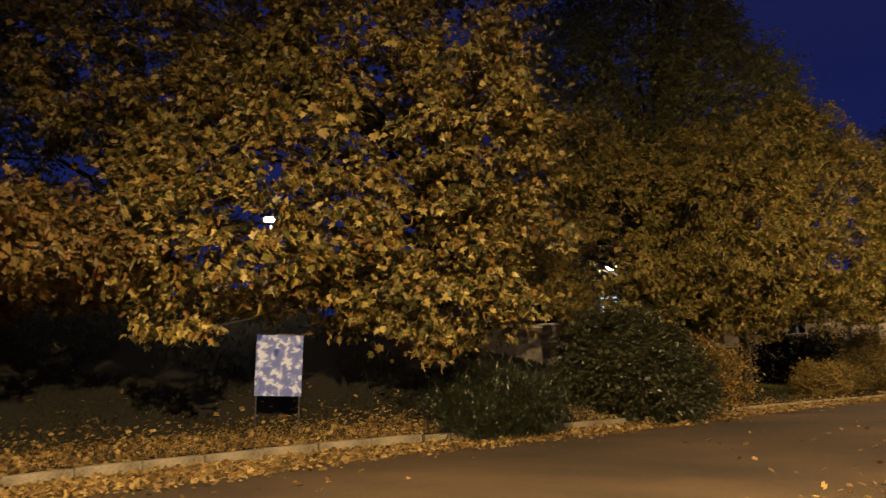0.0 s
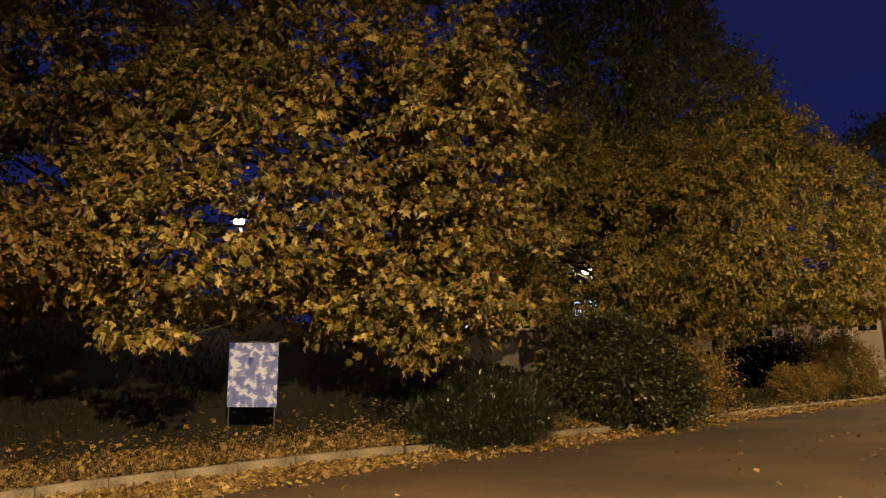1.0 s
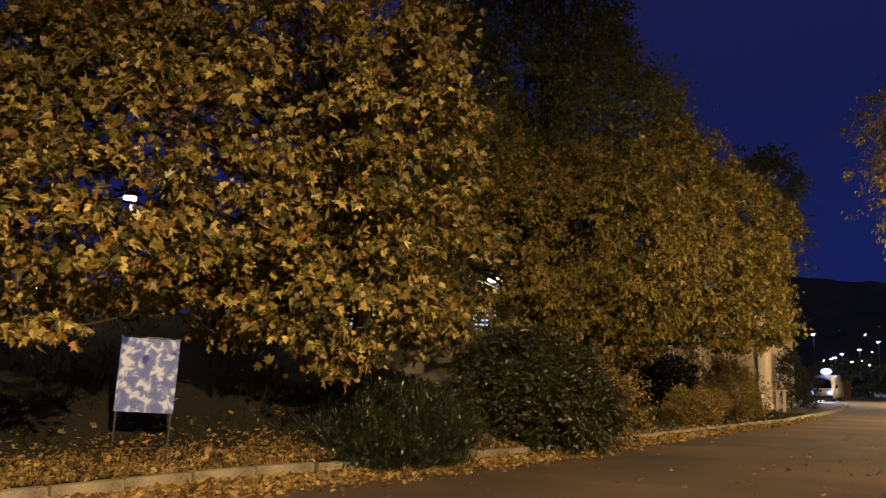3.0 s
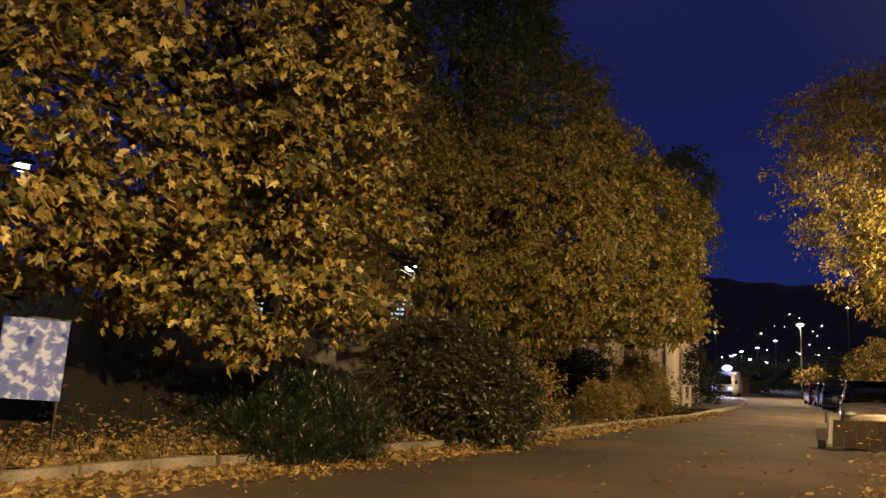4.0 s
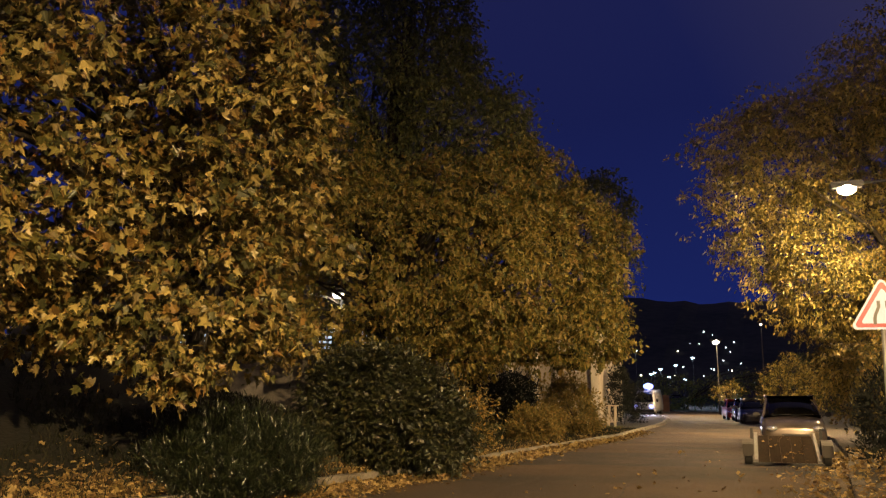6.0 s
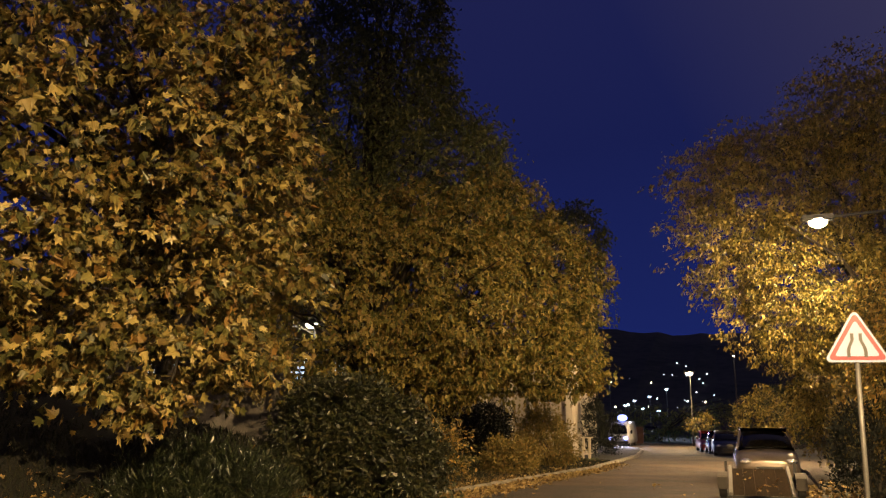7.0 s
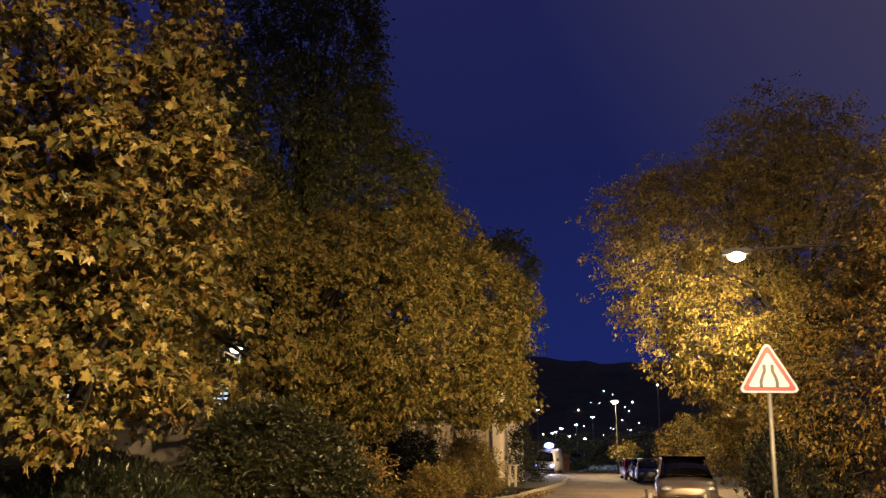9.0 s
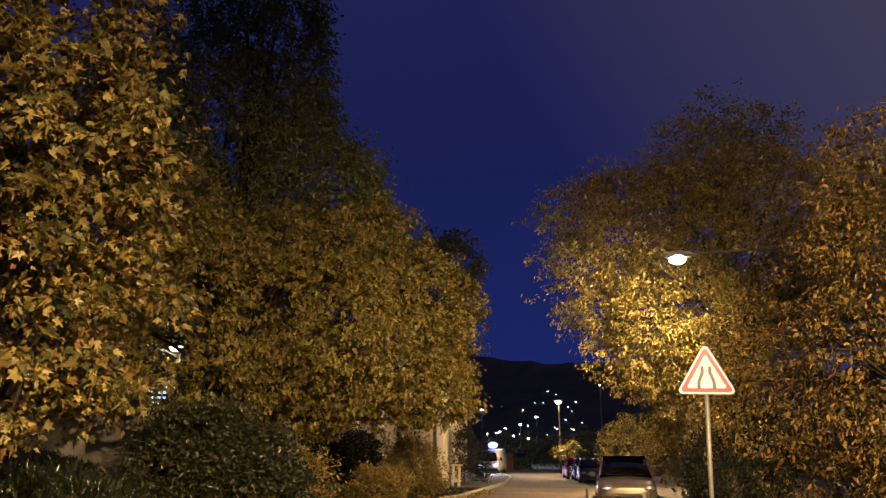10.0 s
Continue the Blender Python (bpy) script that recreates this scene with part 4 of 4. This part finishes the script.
def car(at, turn, colour, label, height=1.42, lights=None, roof=None):
    """A hatchback whose front looks towards -y before it is turned."""
    c = root("car", at, label, "car", "parked cars", turn=turn)
    H = height
    body = part("body", loft([(-2.0, 0.62, 0.60, 0.3, 0.52, 0.62), (-1.92, 0.78, 0.70, 0.2, 0.58, 0.72), (-1.5, 0.85, 0.76, 0.18, 0.68, 0.86), (-0.95, 0.87, 0.80, 0.17, 0.80, 0.97), (0.6, 0.87, 0.80, 0.17, 0.84, 0.99), (1.6, 0.86, 0.78, 0.18, 0.82, 0.99), (1.95, 0.80, 0.70, 0.25, 0.75, 0.94), (2.02, 0.7, 0.6, 0.35, 0.7, 0.85)]), colour, c, smooth=True)
    cabin = part("cabin_glass", loft([(-1.05, 0.77, 0.70, 0.88, 0.92, 0.97), (-0.35, 0.78, 0.67, 0.90, 1.12, H - 0.06), (0.9, 0.78, 0.67, 0.90, 1.12, H - 0.04), (1.7, 0.75, 0.63, 0.90, 1.08, H - 0.14), (1.98, 0.68, 0.6, 0.88, 0.94, 1.0)]), M_DARKGLASS, c, "dark windscreen and windows", smooth=True)
    part("roof", loft([(-0.36, 0.64, 0.56, H - 0.085, H - 0.07, H - 0.05), (-0.1, 0.67, 0.60, H - 0.075, H - 0.045, H - 0.012), (0.4, 0.68, 0.61, H - 0.07, H - 0.035, H + 0.005), (1.0, 0.675, 0.60, H - 0.075, H - 0.04, H - 0.01), (1.68, 0.63, 0.56, H - 0.16, H - 0.13, H - 0.09)]), roof or colour, c, smooth=True)
    for q in (-1, 1):
        part("pillar", a_tube([(q * 0.785, -1.04, 0.93), (q * 0.735, -0.66, 1.18), (q * 0.665, -0.33, H - 0.06)], [0.034, 0.032, 0.03], 6), colour, c)
        part("roof_rail", a_tube([(q * 0.58, -0.2, H - 0.005), (q * 0.59, 0.6, H + 0.022), (q * 0.57, 1.4, H - 0.03)], [0.014, 0.016, 0.014], 6), M_STEEL, c)
        bm = bmesh.new()
        bmesh.ops.create_uvsphere(bm, u_segments=14, v_segments=8, radius=1, matrix=Matrix.Translation((q * 0.6, -1.9, 0.64)) @ Matrix.Diagonal((0.17, 0.16, 0.085, 1)))
        part("headlight", bm, lights or M_CHROME, c, "glassy headlight", smooth=True)
        part("mirror", a_box(q * 0.99 - 0.09, q * 0.99 + 0.09, -0.78, -0.66, 0.94, 1.07, bevel=0.03), M_PLASTIC, c, "black door mirror")
        part("mirror_arm", a_tube([(q * 0.84, -0.7, 0.95), (q * 0.93, -0.72, 0.98)], [0.02, 0.02], 6), M_PLASTIC, c)
        part("tail_light", a_box(q * 0.68 - 0.09, q * 0.68 + 0.09, 1.9, 2.01, 0.66, 0.9, bevel=0.02), G_TAIL, c, "red tail light")
        for y in (-1.3, 1.28):
            wheel(c, (q * 0.76, y, 0.31))
    for x in (-0.32, 0.28):
        part("wiper", a_tube([(x - 0.25, -1.06, 0.985), (x + 0.3, -1.0, 1.01)], [0.012, 0.009], 5), M_PLASTIC, c, "black wiper")
    part("grille", a_box(-0.36, 0.36, -2.035, -1.97, 0.40, 0.50, bevel=0.015), M_PLASTIC, c, "black grille")
    part("bumper", a_box(-0.74, 0.74, -2.06, -1.86, 0.22, 0.36, bevel=0.05), colour, c)
    part("number_plate", a_box(-0.26, 0.26, -2.075, -2.062, 0.24, 0.34, bevel=0.003), M_DULL, c, "plain pale plate")
    return c


M_DULL = paint("dull_grey_guard", (0.05, 0.043, 0.036), 0.7)
M_CHAMPAGNE = paint("bronze_metallic", (0.15, 0.125, 0.10), 0.28, 0.4, 1.0)
M_REDCAR = paint("red_car_paint", (0.5, 0.05, 0.02), 0.3, 0.1, 0.7)
M_NAVY = paint("dark_blue_car_paint", (0.02, 0.025, 0.05), 0.3, 0.3, 0.7)
M_BLACKCAR = paint("black_car_paint", (0.012, 0.012, 0.013), 0.25, 0.2, 0.8)
M_WHITECAR = paint("white_car_paint", (0.42, 0.44, 0.48), 0.3, 0.0, 0.7)
car((-0.27, 29.9, -0.27), 1.5, M_CHAMPAGNE, "pale bronze hatchback with dark roof parked facing the trailer", 1.5, roof=M_BLACKCAR)
# The pale roof colour stands for a lamp's reflection.
car((-1.55, 58.3, -1.03), 4, M_NAVY, "dark blue car by the kerb, lamp reflection painted on its roof", 1.45, roof=M_WHITECAR)
car((-2.0, 62.9, -1.16), 6, M_BLACKCAR, "black car parked in a row", 1.45)
car((-2.75, 67.6, -1.28), 8, M_REDCAR, "red car parked near the bend", 1.45)
car((-9.2, 94.0, -1.5), 0, M_NAVY, "dark car far down the side street", 1.45)


def van(at, turn):
    """A white van that faces -y, lamps burning."""
    v = root("van", at, "white van with bluish beams and a bright roof lamp", "van", turn=turn)
    part("body", loft([(-2.0, 0.86, 0.82, 0.3, 0.75, 0.98), (-1.7, 0.94, 0.88, 0.25, 0.95, 1.15), (-1.2, 0.95, 0.84, 0.25, 1.2, 2.05), (-0.8, 0.95, 0.85, 0.25, 1.2, 2.2), (2.3, 0.95, 0.85, 0.25, 1.2, 2.2), (2.4, 0.9, 0.8, 0.35, 1.2, 2.1)]), M_WHITECAR, v, smooth=True)
    part("windscreen", loft([(-1.72, 0.76, 0.72, 1.14, 1.17, 1.2), (-1.24, 0.72, 0.68, 1.2, 1.7, 1.98), (-1.1, 0.70, 0.66, 1.2, 1.7, 1.99)]), M_DARKGLASS, v, "dark windscreen", smooth=True)
    for q in (-1, 1):
        bm = bmesh.new()
        bmesh.ops.create_uvsphere(bm, u_segments=14, v_segments=8, radius=1, matrix=Matrix.Translation((q * 0.68, -2.0, 0.78)) @ Matrix.Diagonal((0.2, 0.14, 0.16, 1)))
        part("headlight", bm, G_BLUE, v, "burning headlight", smooth=True)
        part("mirror", a_box(q * 1.08 - 0.08, q * 1.08 + 0.08, -1.4, -1.28, 1.15, 1.45, bevel=0.03), M_PLASTIC, v, "black door mirror")
        for y in (-1.35, 1.5):
            wheel(v, (q * 0.84, y, 0.33), 0.33)
    part("bumper", a_box(-0.9, 0.9, -2.12, -1.9, 0.3, 0.52, bevel=0.05), M_PLASTIC, v, "black bumper")
    bm = bmesh.new()
    bmesh.ops.create_uvsphere(bm, u_segments=16, v_segments=10, radius=1, matrix=Matrix.Translation((0.25, -0.9, 2.5)) @ Matrix.Diagonal((0.45, 0.28, 0.28, 1)))
    part("roof_lamp", bm, G_BLUE, v, "bluish-white roof lamp", smooth=True)
    return v


van((-10.55, 80.0, -1.5), -4)


def trailer():
    t = root("trailer", (-0.62, 21.25, -0.02), "flat low trailer with brown wooden bed and pale mudguards", "trailer")
    tilt = pose(0, 0, 0.05, 11.5)
    for k in range(5):
        x = -0.58 + k * 0.232
        part("bed_plank", a_box(x + 0.004, x + 0.228, 0, 2.15, -0.015, 0.015, m=tilt), M_WOOD, t)
    for q in (-1, 1):
        part("side_rail", a_box(q * 0.625 - 0.035, q * 0.625 + 0.035, -0.02, 2.17, -0.03, 0.09, bevel=0.008, m=tilt), M_STEEL, t, "pale metal side rail")
        bm = bmesh.new()
        arch = [(0.30 + 0.31 * math.cos(a), 0.24 + 0.29 * math.sin(a)) for a in (math.pi * k / 10 for k in range(11))]
        for (ya, za), (yb, zb) in zip(arch, arch[1:]):
            vs = [bm.verts.new((q * 0.78 + s * 0.11, y, z)) for y, z in ((ya, za), (yb, zb)) for s in (-1, 1)]
            bm.faces.new((vs[0], vs[1], vs[3], vs[2]))
        bmesh.ops.remove_doubles(bm, verts=bm.verts, dist=0.001)
        bmesh.ops.solidify(bm, geom=bm.faces, thickness=0.012)
        part("mudguard", bm, M_DULL, t, "pale mudguard")
        part("mud_flap", a_box(q * 0.78 - 0.1, q * 0.78 + 0.1, -0.035, -0.01, 0.2, 0.45, bevel=0.008), M_DULL, t, "pale flap")
        wheel(t, (q * 0.78, 0.30, 0.24), 0.24, 0.16)
        part("lamp_post", a_box(q * 0.70 - 0.03, q * 0.70 + 0.03, 0.62, 0.68, 0.2, 0.75, bevel=0.006), M_PLASTIC, t, "black stake")
    part("rear_beam", a_box(-0.7, 0.7, -0.07, -0.025, 0.03, 0.08, bevel=0.008), M_PLASTIC, t)
    part("drawbar", a_tube([(0, 2.1, 0.44), (0, 2.9, 0.42)], [0.04, 0.035], 8), M_STEEL, t)
    return t


trailer()

# pale posts with a cap rail on the verge
p = root("marker_posts", (-7.97, 44.0, -0.5), "two pale leaning concrete posts joined by a rail", "posts")
for x, lean_x in ((-0.16, 0.05), (0.16, 0.03)):
    part("post", a_box(x - 0.06, x + 0.06, -0.06, 0.06, -0.15, 0.92, bevel=0.012, m=Matrix.Shear("XY", 4, (lean_x, 0))), M_RENDER, p)
part("cap_rail", a_box(-0.26, 0.36, -0.08, 0.08, 0.922, 0.99, bevel=0.012), M_RENDER, p)
u = root("utility_cabinet", (-9.0, 43.6, -0.45), "low grey utility cabinet beside the posts", "cabinet")
part("body", a_box(-0.3, 0.3, -0.2, 0.2, -0.05, 0.82, bevel=0.012), M_PALE, u)
part("lid", a_box(-0.33, 0.33, -0.23, 0.23, 0.822, 0.87, bevel=0.01), M_PALE, u)

# brick pier and mesh fence beyond the junction
pier = tagged(part("gate_pier", a_box(-9.85, -9.2, 85.0, 85.6, -1.5, 0.1, bevel=0.02), M_BRICK), "brown brick gate pier at the junction", "pier")
fence = root("mesh_fence", (-9.0, 86.5, -1.5), "green coated mesh fence along the far verge", "fence")
for k in range(7):
    part("fence_post", a_tube([(k * 2.0, 0, 0), (k * 2.0, 0, 1.3)], [0.03, 0.03], 6), M_FENCE, fence)
for k in range(12):
    part("fence_wire", a_tube([(0, 0, 0.1 + k * 0.105), (12, 0, 0.1 + k * 0.105)], [0.008, 0.008], 4), M_FENCE, fence)
bank = part("far_kerb", a_box(-60, 50, 83.5, 83.75, -1.55, -1.37, bevel=0.01), M_KERB)
tagged(bank, "pale kerb on the far side of the junction", "kerb", kind="structure")
tree("small_tree", (-8.0, 91.0, -1.5), [(-9.5, 91, 0.2, 4.0, 2, 1.9), (-2.8, 91, 0.4, 3.4, 2, 2.0), (4.5, 88, 1.6, 3.6, 2.4, 3.2)], 7000, 0.3, DIAMOND, M_DARKLEAF, "dark hedge-like trees behind the fence", 103, 0.08, 0.8, -0.6, 1.2, 12)

# ---------------------------------------------------------------- distance
hv, hf = [], []
xs = np.linspace(-520, 420, 120)
for x in xs:
    h = 40 + 9 * math.exp(-((x + 70) / 60) ** 2) + 6 * noise.noise((x * 0.012, 0, 0)) + 2.2 * noise.noise((x * 0.09, 3, 0)) + 1.2 * noise.noise((x * 0.3, 5, 0))
    hv += [(x, 330, -1), (x, 420, h * 0.55), (x, 500, h), (x, 620, h * 0.6)]
for i in range(len(xs) - 1):
    for k in range(3):
        hf.append((i * 4 + k, (i + 1) * 4 + k, (i + 1) * 4 + k + 1, i * 4 + k + 1))
tagged(part_np("hill", hv, hf, M_HILL), "black wooded hillside against the night sky", "hill", kind="structure")
rng = np.random.default_rng(14)
for name, mat, count in (("hill_lights", G_FAR, 17), ("hill_lights", G_FARWARM, 7)):
    bm = bmesh.new()
    for _ in range(count):
        x, z = rng.uniform(-72, -8), rng.uniform(2, 26)
        y = float(np.interp(z, [0, 23, 44], [325, 410, 480])) - 6
        bmesh.ops.create_icosphere(bm, subdivisions=1, radius=rng.uniform(0.12, 0.34), matrix=Matrix.Translation((x * y / 480, y, z * y / 480)))
    tagged(part(name, bm, mat), "scattered small lamps on the far hillside", "distant lights", kind="stuff")
bm = bmesh.new()
for x, y, z in ((-29.3, 20.5, 4.35), (-28.4, 20.3, 4.3), (-26.2, 19.5, 4.0), (-30.9, 20.6, 4.5)):
    bmesh.ops.create_icosphere(bm, subdivisions=2, radius=0.09, matrix=Matrix.Translation((x, y, z)))
    tube(bm, [(x, y, terrain(x, y) - 0.1), (x, y, z - 0.08)], [0.03, 0.02], 5)
tagged(part("garden_lights", bm, G_WARM), "small white lights on the bank behind leaves", "garden lights", kind="stuff")

# ---------------------------------------------------------------- kerb stones, one by one
kerb_l = tagged(new("kerb_row"), "row of pale concrete kerb stones edging the grassy bank", "kerb", kind="structure")
kerb_r = tagged(new("kerb_row"), "row of concrete kerb stones edging the pavement", "kerb", kind="structure")
stone = a_box(-0.08, 0.12, 0.006, 0.994, -0.12, 0.205, bevel=0.014)
stone_mesh = mesh_of("kerb_stone", stone, M_KERB)
dirty_mesh = mesh_of("kerb_stone", a_box(-0.08, 0.12, 0.006, 0.994, -0.12, 0.135, bevel=0.016), M_KERB_DIRTY)
for side, holder, fn, lo, hi in ((-1, kerb_l, left_kerb, -8, 76.6), (1, kerb_r, right_kerb, -8, 76.6)):
    y = lo
    while y < hi:
        x = fn(y)
        dx, dy = fn(y + 0.5) - fn(y - 0.5), 1.0
        n = math.hypot(dx, dy)
        ob = new("kerb_stone", stone_mesh if side < 0 else dirty_mesh)
        ob.parent = holder
        ob.matrix_world = Matrix.LocRotScale((x + side * 0.08 - 0.02, y, fall(y) + (kerb_rise(y) - 0.175 if side < 0 else 0) + random.uniform(-0.012, 0.008)), Euler((0, 0, -math.atan2(dx, dy) + random.uniform(-0.012, 0.012))), None)
        y += dy / n
